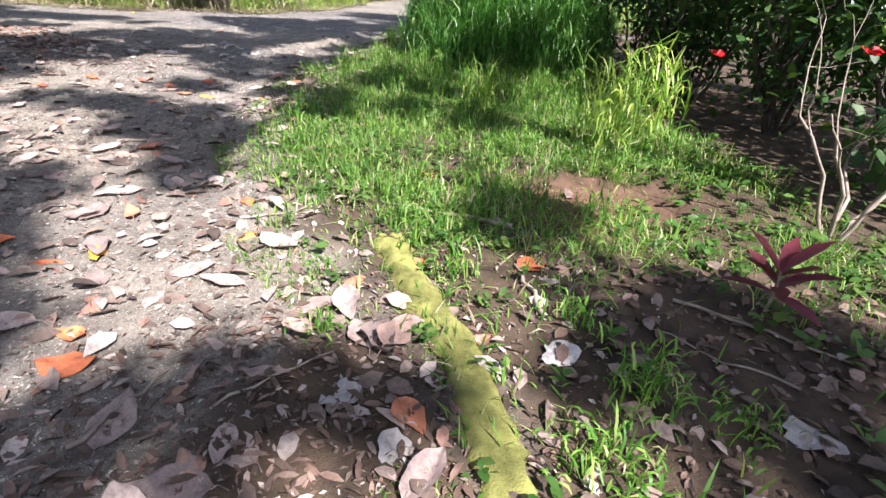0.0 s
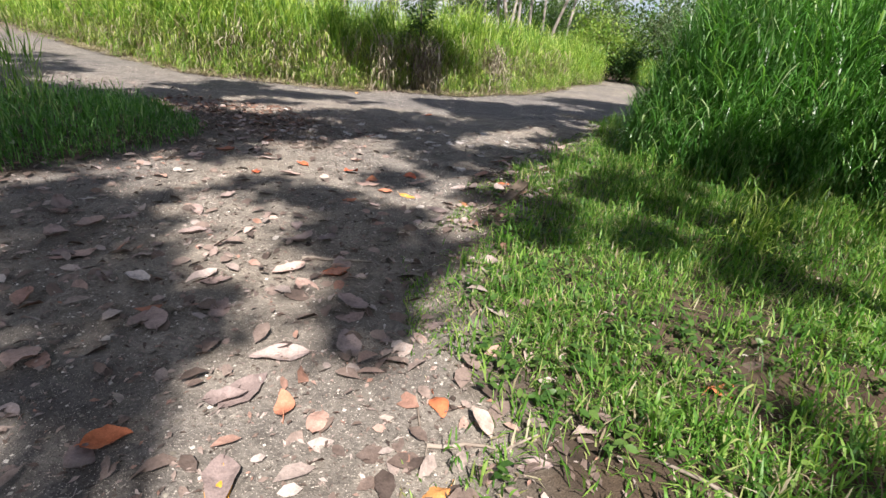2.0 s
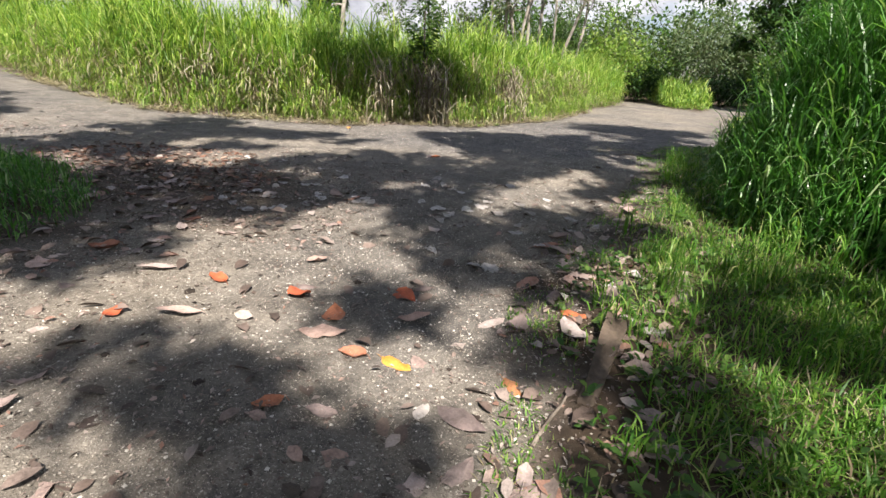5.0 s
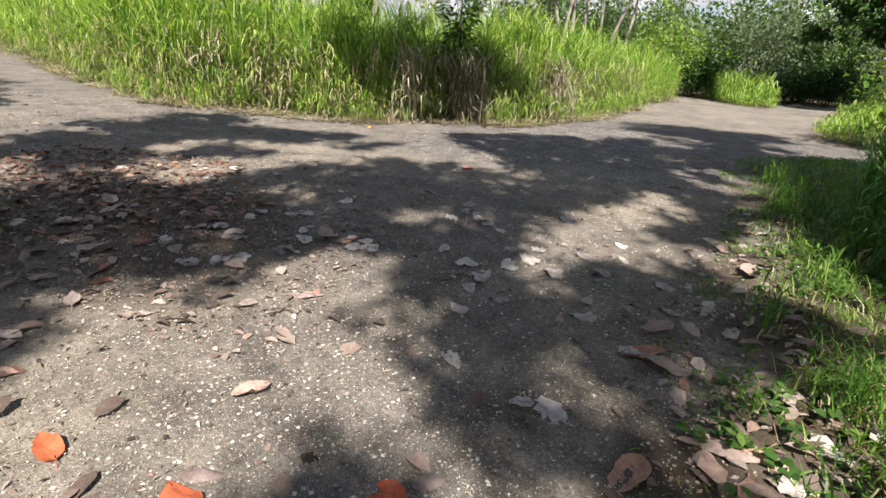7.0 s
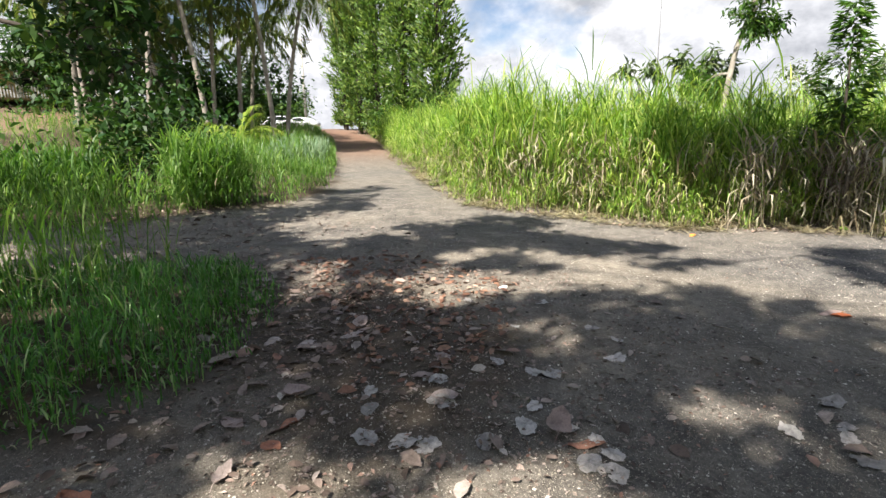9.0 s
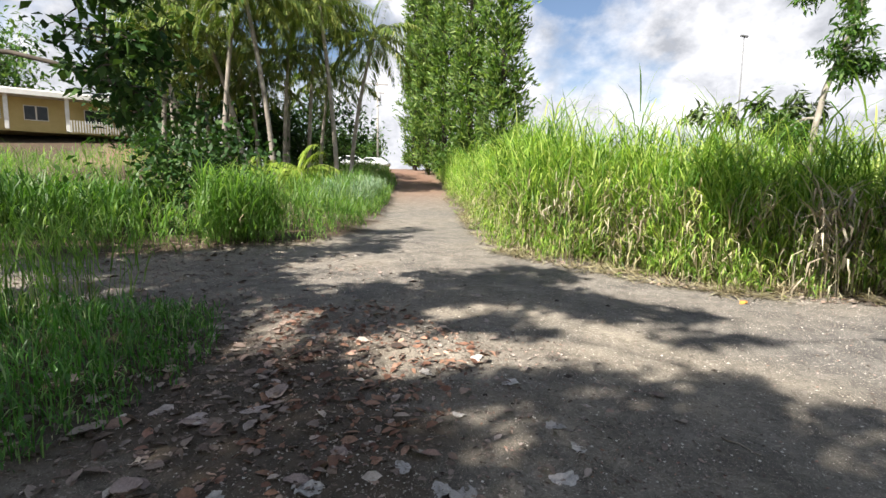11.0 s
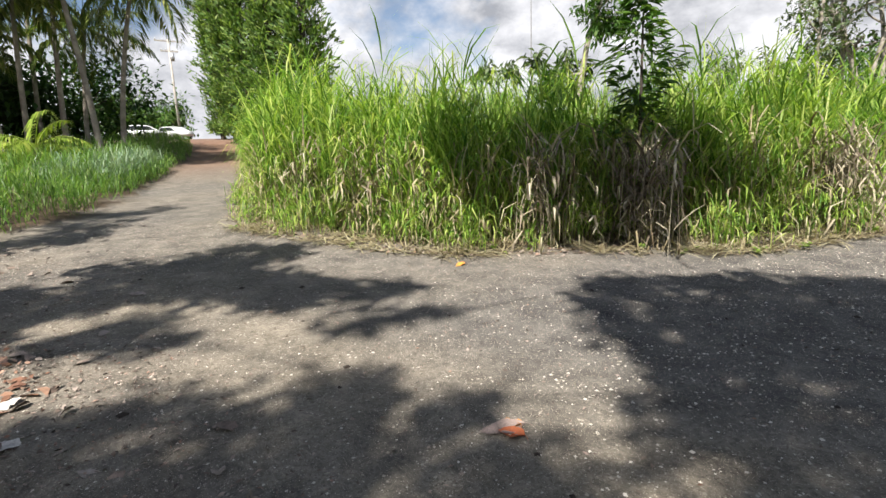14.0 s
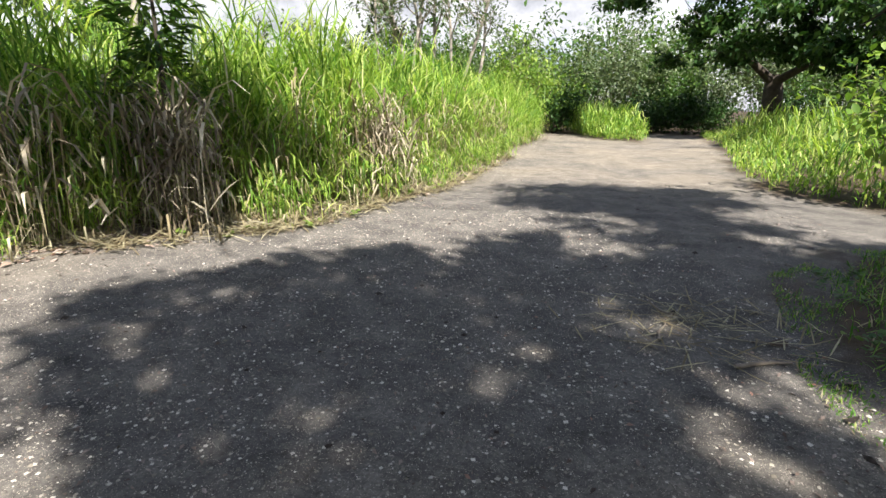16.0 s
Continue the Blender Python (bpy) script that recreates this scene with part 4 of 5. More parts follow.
# ---- far things ----
def pine(x, y, tall, wide, seed):
    """A columnar pine: short upswept branches all the way up, each with tufts of needles, ragged at the outline."""
    rnd = np.random.RandomState(seed)
    e = thing("column_pine", x, y, label="tall dense dark green columnar pine beside the track", category="tree", group="row of pines")
    v, f = tube([(0, 0, -0.2), (0, 0, tall * 0.5), (0, 0, tall)], [0.3, 0.2, 0.03], 8)
    link_mesh("trunk", v, f, BARK_DARK, e)
    n = int(tall * 26)
    hz = 0.3 + (tall - 0.8) * np.sort(rnd.rand(n))
    az = rnd.rand(n) * 2 * np.pi
    ln = wide * (0.72 + 0.5 * rnd.rand(n) ** 2) * np.clip(1.05 - (hz / tall) ** 3, 0.12, 1) * (0.8 + 0.2 * np.sin(2 * az + 0.9 * hz))
    twigs, pos, face = [], [], []
    for k in range(n):
        out = np.array([math.cos(az[k]), math.sin(az[k]), 0])
        u = np.linspace(0, 1, 5)[:, None]
        line = np.array([0, 0, hz[k]]) + out * ln[k] * u + np.array([0, 0, 1.0]) * ln[k] * (0.1 * u + 0.45 * u * u)
        twigs.append((*tube(line[::2], np.array([0.035, 0.02, 0.01]), 3), 0))
        m = 15
        q = 0.3 + 0.7 * rnd.rand(m)
        p = np.column_stack([np.interp(q, u[:, 0], line[:, i]) for i in range(3)])
        pos.append(p + rnd.normal(0, 0.13, (m, 3)))
        face.append(out * 0.7 + np.array([0, 0, 0.7]) + rnd.normal(0, 0.45, (m, 3)))
    v, f, _ = join(twigs)
    link_mesh("branchwork", v, f, BARK_DARK, e)
    pos, face = np.concatenate(pos), np.concatenate(face)
    m = len(pos)
    v, f = leaves(pos, face, unit(m, rnd) + np.array([0, 0, 0.4]), 0.34 + 0.34 * rnd.rand(m), 0.3, simple=True)
    link_mesh("crown", v, f, PINE, e)


for k, (x, y, h, w) in enumerate([(-41, 25.8, 24, 2.5), (-46, 25.0, 25, 2.3), (-52, 24.6, 26, 2.2), (-58, 24.6, 26, 2.2), (-65, 25.0, 27, 2.3)]):
    pine(x, y, h, w, 30 + k)


def frond(length, rnd, droop=1.3, up=0.6, leaflets=26, az=0.0):
    """A coconut frond: a rib with leaflets hanging to both sides."""
    m = 9
    pts, th = [np.zeros(3)], up
    for k in range(m):
        th -= droop / m
        pts.append(pts[-1] + np.array([math.cos(th) * math.cos(az), math.cos(th) * math.sin(az), math.sin(th)]) * length / m)
    pts = np.array(pts)
    rib = tube(pts, np.linspace(0.03, 0.006, m + 1), 4)
    s = np.linspace(0.12, 1, leaflets)
    base = np.column_stack([np.interp(s * m, np.arange(m + 1), pts[:, i]) for i in range(3)])
    tan = np.array([math.cos(az), math.sin(az), 0])
    sd = np.array([-math.sin(az), math.cos(az), 0])
    sets = []
    for sg in (1, -1):
        face = sd * sg + tan * 0.6 + np.array([0, 0, -0.55]) + rnd.normal(0, 0.12, (leaflets, 3))
        ln = length * 0.24 * np.sin(np.pi * np.clip(0.12 + 0.84 * s, 0, 1)) + 0.12
        sets.append(leaves(base, face, np.tile(np.array([0, 0, 1.0]), (leaflets, 1)), ln, 0.105, 0.3, True))
    return rib, sets


def palm(x, y, tall, seed, lean=(0, 0), mat=None, fl=4.5, count=19, label="tall coconut palm with a pale curved trunk"):
    rnd = np.random.RandomState(seed)
    e = thing("coconut_palm", x, y, label=label, category="palm", group="palm grove")
    m = 8
    pts = [np.array([lean[0] * (k / m) ** 1.6 * tall, lean[1] * (k / m) ** 1.6 * tall, -0.1 + tall * k / m]) for k in range(m + 1)]
    if tall > 1.5:
        v, f = tube(pts, np.linspace(0.16, 0.10, m + 1) * np.array([1.5] + [1.0] * m), 8)
        link_mesh("trunk", v, f, PALM_BARK, e)
    fr = []
    for k in range(count):
        a = k * 2.4 + rnd.rand() * 0.3
        u = 1.25 - 1.7 * k / count
        rib, sets = frond(fl * (0.8 + 0.3 * rnd.rand()), rnd, 1.1 + 0.5 * rnd.rand(), u, 40, a)
        for v, f in (rib, *sets):
            fr.append((v + pts[-1], f, 0))
    v, f, _ = join(fr)
    link_mesh("fronds", v, f, mat or PALM, e)
    return e


def at(yaw, dist):
    """A place seen from the crossing: degrees west of north, metres."""
    return -3.75 - dist * math.sin(radians(yaw)), 9.93 + dist * math.cos(radians(yaw))


for k, (yaw, dist, h, lx, ly) in enumerate([(84.2, 36, 10.5, 0.02, 0.16), (85.8, 33, 11.5, 0, -0.08), (88.6, 38, 12.2, 0.05, 0.06), (92.5, 31, 11.2, 0, -0.12), (95, 36, 9.6, 0.05, -0.22), (97.5, 33, 12.4, 0, 0.1), (100.5, 35, 8.6, 0, -0.2), (102.5, 38, 12.6, 0, 0.08), (90.5, 44, 14, 0, 0.05), (98, 45, 13.4, 0, -0.1), (87.2, 42, 8.5, 0, 0.1), (93.6, 40, 7.6, 0, -0.05), (96.4, 43, 9.2, 0, 0.08), (99.6, 41, 7.2, 0.05, 0.1), (101.2, 44, 10.5, 0, -0.06), (91.2, 37, 9.0, 0.04, 0.05)]):
    palm(*at(yaw, dist), h, 50 + k, (lx, ly))
palm(*at(90.0, 27), 1.6, 70, mat=PALM_LIT, fl=2.8, count=11, label="young coconut palm with yellow-green fronds")
palm(*at(94.5, 27), 1.4, 71, mat=PALM_LIT, fl=2.6, count=11, label="young coconut palm with yellow-green fronds")
for k, (yaw, dist, h) in enumerate([(88, 52, 10), (93, 48, 9), (98, 48, 11), (102, 52, 9), (84.5, 70, 7), (81.5, 84, 7), (115, 66, 13), (119, 64, 12)]):
    tree("grove_tree", *at(yaw, dist), h, 80 + k, BARK_DARK, LEAF_DARK if k < 4 else LEAF_MID, "dark leafy tree behind the palms", 0.25, 0.2, 2, 4, 0.9, 0.1, per=40, size=0.55, cloud=1.8, group="grove trees", cap=3500)


def utility_pole(x, y, tall):
    e = thing("utility_pole", x, y, label="grey wooden utility pole with crossarms and insulators", category="pole")
    bm = bmesh.new()
    bmesh.ops.create_cone(bm, cap_ends=True, segments=12, radius1=0.17, radius2=0.11, depth=tall, matrix=Matrix.Translation((0, 0, tall / 2 - 0.1)))
    part("post", bm, POLE_WOOD, e, shade=True)
    for z, w in ((tall - 0.35, 1.5), (tall - 1.5, 0.95)):
        bm = bmesh.new()
        box(bm, (-0.06, -w, z - 0.07), (0.06, w, z + 0.07), 0.01)
        arm = part("crossarm", bm, POLE_WOOD, e)
        for yy in (-w * 0.9, -w * 0.4, w * 0.4, w * 0.9):
            bm = bmesh.new()
            bmesh.ops.create_cone(bm, cap_ends=True, segments=8, radius1=0.06, radius2=0.04, depth=0.22, matrix=Matrix.Translation((0, yy, z + 0.18)))
            part("insulator", bm, STEEL, arm, shade=True)
    bm = bmesh.new()
    bmesh.ops.create_cone(bm, cap_ends=True, segments=12, radius1=0.24, radius2=0.24, depth=0.9, matrix=Matrix.Translation((0.3, 0.2, tall - 2.2)))
    part("transformer", bm, STEEL, e, shade=True)


utility_pole(*at(80.2, 72), 12.2)


def mast(x, y, tall):
    e = thing("light_mast", x, y, label="slender grey light mast with a small head", category="lamp post")
    bm = bmesh.new()
    bmesh.ops.create_cone(bm, cap_ends=True, segments=10, radius1=0.07, radius2=0.035, depth=tall, matrix=Matrix.Translation((0, 0, tall / 2 - 0.1)))
    part("post", bm, MAST_GREY, e, shade=True)
    bm = bmesh.new()
    box(bm, (-0.08, -0.32, tall - 0.1), (0.08, 0.32, tall + 0.04), 0.03)
    part("lamp_head", bm, MAST_GREY, e)


mast(*at(43.2, 40), 11.2)


def house(x, y, rz):
    e = thing("house", x, y, label="low yellow house with white posts and a pale flat-pitched roof", category="house", rz=rz)
    bm = bmesh.new()
    box(bm, (-4, -7, 0), (4, 7, 2.7), 0.02)
    part("wall", bm, WALL_YELLOW, e)
    bm = bmesh.new()
    box(bm, (-5, -8.2, 2.7), (6.2, 8.2, 2.95), 0.03)
    vs = [bm.verts.new(c) for c in ((-5, -8.2, 2.96), (6.2, -8.2, 2.96), (6.2, 8.2, 2.96), (-5, 8.2, 2.96), (0.5, -6, 3.9), (0.5, 6, 3.9))]
    for q in ((0, 1, 4), (1, 2, 5, 4), (2, 3, 5), (3, 0, 4, 5)):
        bm.faces.new([vs[i] for i in q])
    part("roof", bm, ROOFING, e)
    bm = bmesh.new()
    box(bm, (6.2, -8.2, 2.62), (6.28, 8.2, 3.0), 0.01)
    part("fascia", bm, WHITE_PAINT, e, "white fascia board")
    for yy in (-7.6, -3.8, 0, 3.8, 7.6):
        bm = bmesh.new()
        box(bm, (5.6, yy - 0.14, 0), (5.88, yy + 0.14, 2.7), 0.02)
        part("post", bm, WHITE_PAINT, e)
    for yy in (-5, -2, 2, 5):
        w = bmesh.new()
        box(w, (4.003, yy - 0.8, 0.9), (4.06, yy + 0.8, 2.1), 0.01)
        win = part("window", w, WHITE_PAINT, e)
        for k in (-0.4, 0.4):
            p = bmesh.new()
            box(p, (4.062, yy + k - 0.34, 0.97), (4.075, yy + k + 0.34, 2.03))
            part("pane", p, DARK_GLASS, win)
    for k in range(40):
        bm = bmesh.new()
        yy = 0.2 + k * 0.19
        box(bm, (6.0, yy - 0.04, 0.0), (6.05, yy + 0.04, 0.95))
        part("picket", bm, WHITE_PAINT, e)
    return e


house(*at(109.5, 58), rz=20)


def car(x, y, rz, z=None):
    e = thing("car", x, y, z, "pale silver car parked beyond the end of the track", "car", rz=rz)
    bm = bmesh.new()
    prof = [(-2.1, 0.35), (2.1, 0.35), (2.15, 0.75), (1.3, 0.95), (0.6, 1.45), (-1.0, 1.5), (-1.8, 1.0), (-2.15, 0.9)]
    a = [bm.verts.new((px, -0.85, pz)) for px, pz in prof]
    b = [bm.verts.new((px, 0.85, pz)) for px, pz in prof]
    bm.faces.new(a)
    bm.faces.new(b[::-1])
    for i in range(8):
        j = (i + 1) % 8
        bm.faces.new((a[j], a[i], b[i], b[j]))
    bmesh.ops.bevel(bm, geom=bm.edges[:], offset=0.07, segments=2, affect="EDGES")
    part("body", bm, CAR_PAINT, e, shade=True)
    for px in (-1.35, 1.35):
        for py in (-0.8, 0.8):
            w = bmesh.new()
            bmesh.ops.create_cone(w, cap_ends=True, segments=20, radius1=0.33, radius2=0.33, depth=0.2, matrix=pose(px, py, 0.33, 90))
            part("wheel", w, RUBBER, e)
    for s in (-1, 1):
        bm = bmesh.new()
        vs = [bm.verts.new((px, s * 0.857, pz)) for px, pz in ((1.15, 0.98), (0.55, 1.38), (-0.95, 1.42), (-1.6, 1.03))]
        bm.faces.new(vs if s < 0 else vs[::-1])
        part("side_window", bm, DARK_GLASS, e)


car(*at(80.6, 66), 30)
car(*at(83.2, 62), 80)

# woods to the north and north-west
tree("tulip_tree", *at(37.6, 24), 11, 95, BARK_PALE, LEAF_MID, "slender pale-trunked tree with feathery leaf tiers", 0.8, 0.13, 2, 3, 1.0, -0.05, per=12, size=0.3, cloud=0.42, aspect=0.36)
for k, (yaw, dist, h) in enumerate([(46, 26, 6.0), (42.6, 26, 6.4), (39.5, 27, 5.8)]):
    tree("sapling", *at(yaw, dist), h, 100 + k, BARK_PALE, LEAF_SILVER, "sapling with drooping palmate leaves above the grass", 0.75, 0.05, 1, 3, 0.9, 0.0, per=12, size=0.5, aspect=0.3, cloud=0.25, droop=0.9, group="saplings", cap=500)
e = thing("sapling_shrub", -8.75, 18.6, label="narrow dark green shrub rising out of the cane grass", category="shrub")
rs = np.random.RandomState(110)
v, f = tube([(0, 0, -0.1), (0.05, 0, 1.8), (0, 0.05, 3.7)], [0.05, 0.035, 0.008], 7)
link_mesh("trunk", v, f, BARK_DARK, e)
hz, az = 1.5 + 2.6 * rs.rand(760), rs.rand(760) * 6.28
rr = 0.56 * np.sqrt(rs.rand(760)) * (0.75 + 0.3 * np.sin(5 * hz)) * np.clip(1.15 - ((hz - 2.2) / 1.8) ** 2, 0.15, 1)
v, f = leaves(np.column_stack([rr * np.cos(az), rr * np.sin(az), hz]), np.column_stack([np.cos(az), np.sin(az), 0.3 * rs.normal(0, 1, 760)]), unit(760, rs) * 0.5 + np.array([0, 0, 1.0]), 0.16 + 0.12 * rs.rand(760), 0.3)
link_mesh("crown", v, f, LEAF_MID, e)
for k, (yaw, dist, h) in enumerate([(70, 46, 5.6), (62, 42, 4.6)]):
    tree("round_tree", *at(yaw, dist), h, 115 + k, BARK_DARK, LEAF_MID, "rounded leafy tree behind the cane grass", 0.2, 0.15, 2, 4, 0.9, 0.1, per=30, size=0.32, cloud=1.2, group="trees behind the grass", cap=4000)
for k, (yaw, dist, h) in enumerate([(29, 46, 7.5), (25.5, 40, 7), (22, 46, 8.0), (19, 50, 9)]):
    tree("pale_trunk_tree", *at(yaw, dist), h, 130 + k, BARK_PALE, LEAF_SILVER, "thin tree with a pale trunk and open crown", 0.7, 0.12, 2, 3, 0.7, 0.2, per=10, size=0.34, cloud=0.8, group="pale-trunked wood", cap=800)
for k, (yaw, dist, r) in enumerate([(17.6, 44, 0.12), (16.4, 47, 0.16), (15.2, 43, 0.13), (14.3, 46, 0.2), (13.6, 44, 0.14), (12.6, 47, 0.17), (11.2, 45, 0.12), (10, 49, 0.16), (8.3, 50, 0.14)]):
    tree("pale_trunk_tree", *at(yaw, dist), 15 + k % 3, 140 + k, BARK_PALE, LEAF_SILVER, "tall tree with a bare pale trunk", 0.72, r, 2, 3, 0.7, 0.2, lean=(0.04 * (k % 3 - 1), 0), per=10, size=0.36, cloud=0.9, group="pale-trunked wood", cap=700, limbs=[(8, None), (8, None), (7, None), (6, None), (5, None)])
for k in range(13):
    yaw, dist = 11 - 3.6 * k, 56 + 4 * math.sin(2.1 * k)
    shrub("wood_edge_bush", *at(yaw, dist), 6.6 + 1.6 * math.sin(1.7 * k), 3.4, 150 + k, BARK_DARK, LEAF_SILVER if k % 3 else LEAF_MID, "leafy grey-green bush at the edge of the wood", 4000, 0.31, 0.55, group="wood edge")
for k in range(12):
    yaw, dist = 17 - 6.2 * k, 74 + 6 * math.sin(1.3 * k)
    tree("wood_tree", *at(yaw, dist), 14 + 3 * math.sin(2.7 * k), 170 + k, BARK_DARK, LEAF_MID, "tall dark tree of the wood behind", 0.25, 0.25, 2, 4, 0.8, 0.15, per=40, size=0.7, cloud=2.2, group="wood trees", cap=3000)
tree("yellow_green_tree", -6.3, 46.5, 7.2, 190, BARK, LEAF_LIGHT, "small yellow-green tree at the end of the grass", 0.3, 0.09, 2, 4, 0.8, 0.1, per=24, size=0.3, cloud=0.8, cap=3400)
canopy_tree("spreading_tree", 8.5, 46, 3.0, [(3.7, 43.9, 6, 2.2), (5.8, 45, 4.6, 1.5), (1.5, 42, 8, 2.4), (-0.6, 44.6, 7.2, 1.5), (7, 41, 6.2, 2.6), (10, 40, 7, 3), (13, 42, 6.6, 3), (8, 46, 9, 3.2), (5.2, 44, 8.4, 2.6), (12, 38, 5, 2.4), (10, 43, 4.6, 2.2), (2.4, 46, 4.3, 0.9), (4.6, 42.6, 4.7, 1.6), (7.5, 41.5, 4.3, 2), (10, 40.5, 4, 2.2), (12.5, 39.6, 4, 2.2)], 191, BARK_DARK, LEAF_DARK, "huge dark spreading tree with low level limbs", 0.55, 0.36, 0.5, dense=300, flat=0.32)
canopy_tree("spreading_tree", 15, 33, 3.6, [(7, 34, 5, 1.8), (9.5, 31, 5, 2.4), (12, 30, 6.6, 2.8), (10.5, 34, 7.2, 2.8), (17, 30, 6.6, 3), (7.5, 32, 7, 2.2), (12, 33, 4, 2.2)], 192, BARK_DARK, LEAF_DARK, "huge dark spreading tree with low level limbs", 0.45, 0.34, 0.5, dense=300, flat=0.32)
shrub("corner_bush", 1.9, 21.9, 2.3, 0.9, 193, BARK, LEAF_LIGHT, "light green broad-leaved bush at the bend", 1900, 0.16, 0.6)
# Low hedge under the tree; first and last three are added dark shade fill.
for k, (x, y, h, w) in enumerate([(-4.0, 51, 2.4, 1.7), (6, 50, 2.2, 2.2), (10, 49, 2.4, 2.4), (3.5, 52, 2.0, 2.0), (14, 46, 2.6, 2.4), (-3.9, 47.5, 2.4, 1.3), (2.2, 49.5, 2.4, 1.6), (4.4, 48.6, 2.2, 1.5)]):
    shrub("shade_hedge", x, y, h, w, 195 + k, BARK_DARK, LEAF_DARK, "dark low hedge, partly added to stand in for shade", 1800, 0.24, 0.5, group="hedge")

# ---- bushes by the verge ----
for k, (x, y, h, w) in enumerate([(4.0, 6.4, 2.9, 1.3), (4.8, 4.2, 2.6, 1.3), (3.6, 8.2, 2.6, 1.0), (3.4, 10.2, 2.8, 1.1), (4.6, 12.2, 3.0, 1.3), (5.6, 2.4, 2.4, 1.2), (6.2, 7.4, 3.4, 1.5)]):
    sh = shrub("hibiscus_bush", x, y, h, w, 210 + k, BARK_DARK, LEAF_DARK, "dark green hibiscus bush with a few red flowers", 2900, 0.14, 0.6, group="hibiscus hedge")


def flower(x, y, z, seed):
    rnd = np.random.RandomState(seed)
    n = 6
    a = np.arange(n) * 2 * np.pi / n
    f = np.column_stack([np.cos(a) * 0.8, np.sin(a) * 0.8 - 0.6, 0.35 + 0 * a])
    v, fc = leaves(np.zeros((n, 3)), f, np.tile([0, -0.7, 0.7], (n, 1)) + rnd.normal(0, 0.1, (n, 3)), np.full(n, 0.09), 0.8)
    ob = link_mesh("hibiscus_flower", v + np.array([0, 0, 0]), fc, RED_FLOWER)
    ob.location = (x, y, z)
    tagged(ob, "bright red hibiscus flower on its bush", "flower", "hibiscus flowers")


flower(3.25, 4.35, 1.22, 1)
flower(2.85, 6.0, 0.98, 2)


# ---- things on the ground ----
def mossy_kerb():
    line = np.array([(-0.33, 2.66), (-0.22, 2.38), (-0.05, 1.98), (0.12, 1.66), (0.21, 1.3), (0.29, 0.9), (0.34, 0.3), (0.36, -0.6)])
    m, k = 64, 9
    u = np.linspace(0, len(line) - 1, m)
    c = np.column_stack([np.interp(u, np.arange(len(line)), line[:, i]) for i in (0, 1)])
    d = np.gradient(c, axis=0)
    d /= np.linalg.norm(d, axis=1, keepdims=True)
    nrm = np.column_stack([-d[:, 1], d[:, 0]])
    w = np.linspace(-1, 1, k)
    rnd = np.random.RandomState(5)
    half = 0.095 + 0.014 * rnd.normal(0, 1, m)
    P = c[:, None] + nrm[:, None] * (w[None, :] * half[:, None])[..., None]
    Z = floor_z(P[..., 0], P[..., 1]) + 0.055 * np.sqrt(np.clip(1 - w[None] ** 4, 0, 1)) - 0.012 + rnd.normal(0, 0.006, (m, k))
    V = np.concatenate([P, Z[..., None]], -1).reshape(-1, 3)
    i = np.arange(m * k).reshape(m, k)
    F = np.stack([i[:-1, :-1], i[:-1, 1:], i[1:, 1:], i[1:, :-1]], -1).reshape(-1, 4)
    tagged(link_mesh("mossy_kerb", V, F, MOSS), "low edging stone overgrown with yellow-green moss", "kerb")


mossy_kerb()


def fallen_leaf_mesh(seed, length, mat, rise=1.0):
    """One dead leaf: an oval blade with a midrib, curled and puckered, and its stalk."""
    rnd = np.random.RandomState(seed)
    m, k = 10, 7
    s, w = np.linspace(0, 1, m), np.linspace(-1, 1, k)
    prof = np.sin(np.pi * s ** 0.8) ** 0.75 * rnd.uniform(0.19, 0.29) * length + 0.004
    X = np.repeat((s * length)[:, None], k, 1)
    Y = prof[:, None] * w[None] * (1 + 0.1 * np.sin(rnd.uniform(5, 11) * s + rnd.rand() * 6)[:, None] + 0.05 * rnd.normal(0, 1, (m, 1))) + 0.1 * length * rnd.normal() * (s[:, None] - 0.5) ** 2
    curl, cup = rnd.uniform(0.05, 0.5), rnd.uniform(-0.2, 0.75)
    Z = curl * length * (s[:, None] - 0.5) ** 2 * 1.5 + cup * np.abs(w[None]) ** 1.5 * prof[:, None] + rnd.normal(0, 0.016 * length, (m, k)) + 0.03 * length * np.sin(rnd.uniform(7, 12) * s[:, None] + 2.5 * np.abs(w[None])) * np.abs(w[None])
    Z = rise * (Z - Z.min()) + 0.003
    V = np.stack([X, Y, Z], -1).reshape(-1, 3)
    i = np.arange(m * k).reshape(m, k)
    F = np.stack([i[:-1, :-1], i[:-1, 1:], i[1:, 1:], i[1:, :-1]], -1).reshape(-1, 4)
    tv, tf = tube([(-0.16 * length, 0.01, 0.004), (-0.05 * length, 0, Z[0, 2] + 0.003), (0.03, 0, Z[0, 2] + 0.004)], [0.002, 0.002, 0.002], 3)
    v, f, _ = join([(V, F, 0), (tv, tf, 0)])
    ob = link_mesh("fallen_leaf", v, f, mat)
    me = ob.data
    bpy.data.objects.remove(ob)
    return me


DEAD = [fallen_leaf_mesh(300 + k, 0.13 + 0.014 * k, DEAD_LEAF) for k in range(12)]
ORANGE = [fallen_leaf_mesh(320 + k, 0.15 + 0.025 * k, ORANGE_LEAF) for k in range(4)]
BLEACHED = dead_leaf_mat("bleached_leaf", [(0.0, (0.3, 0.275, 0.25)), (0.5, (0.44, 0.41, 0.38)), (1.0, (0.62, 0.59, 0.55))], False)


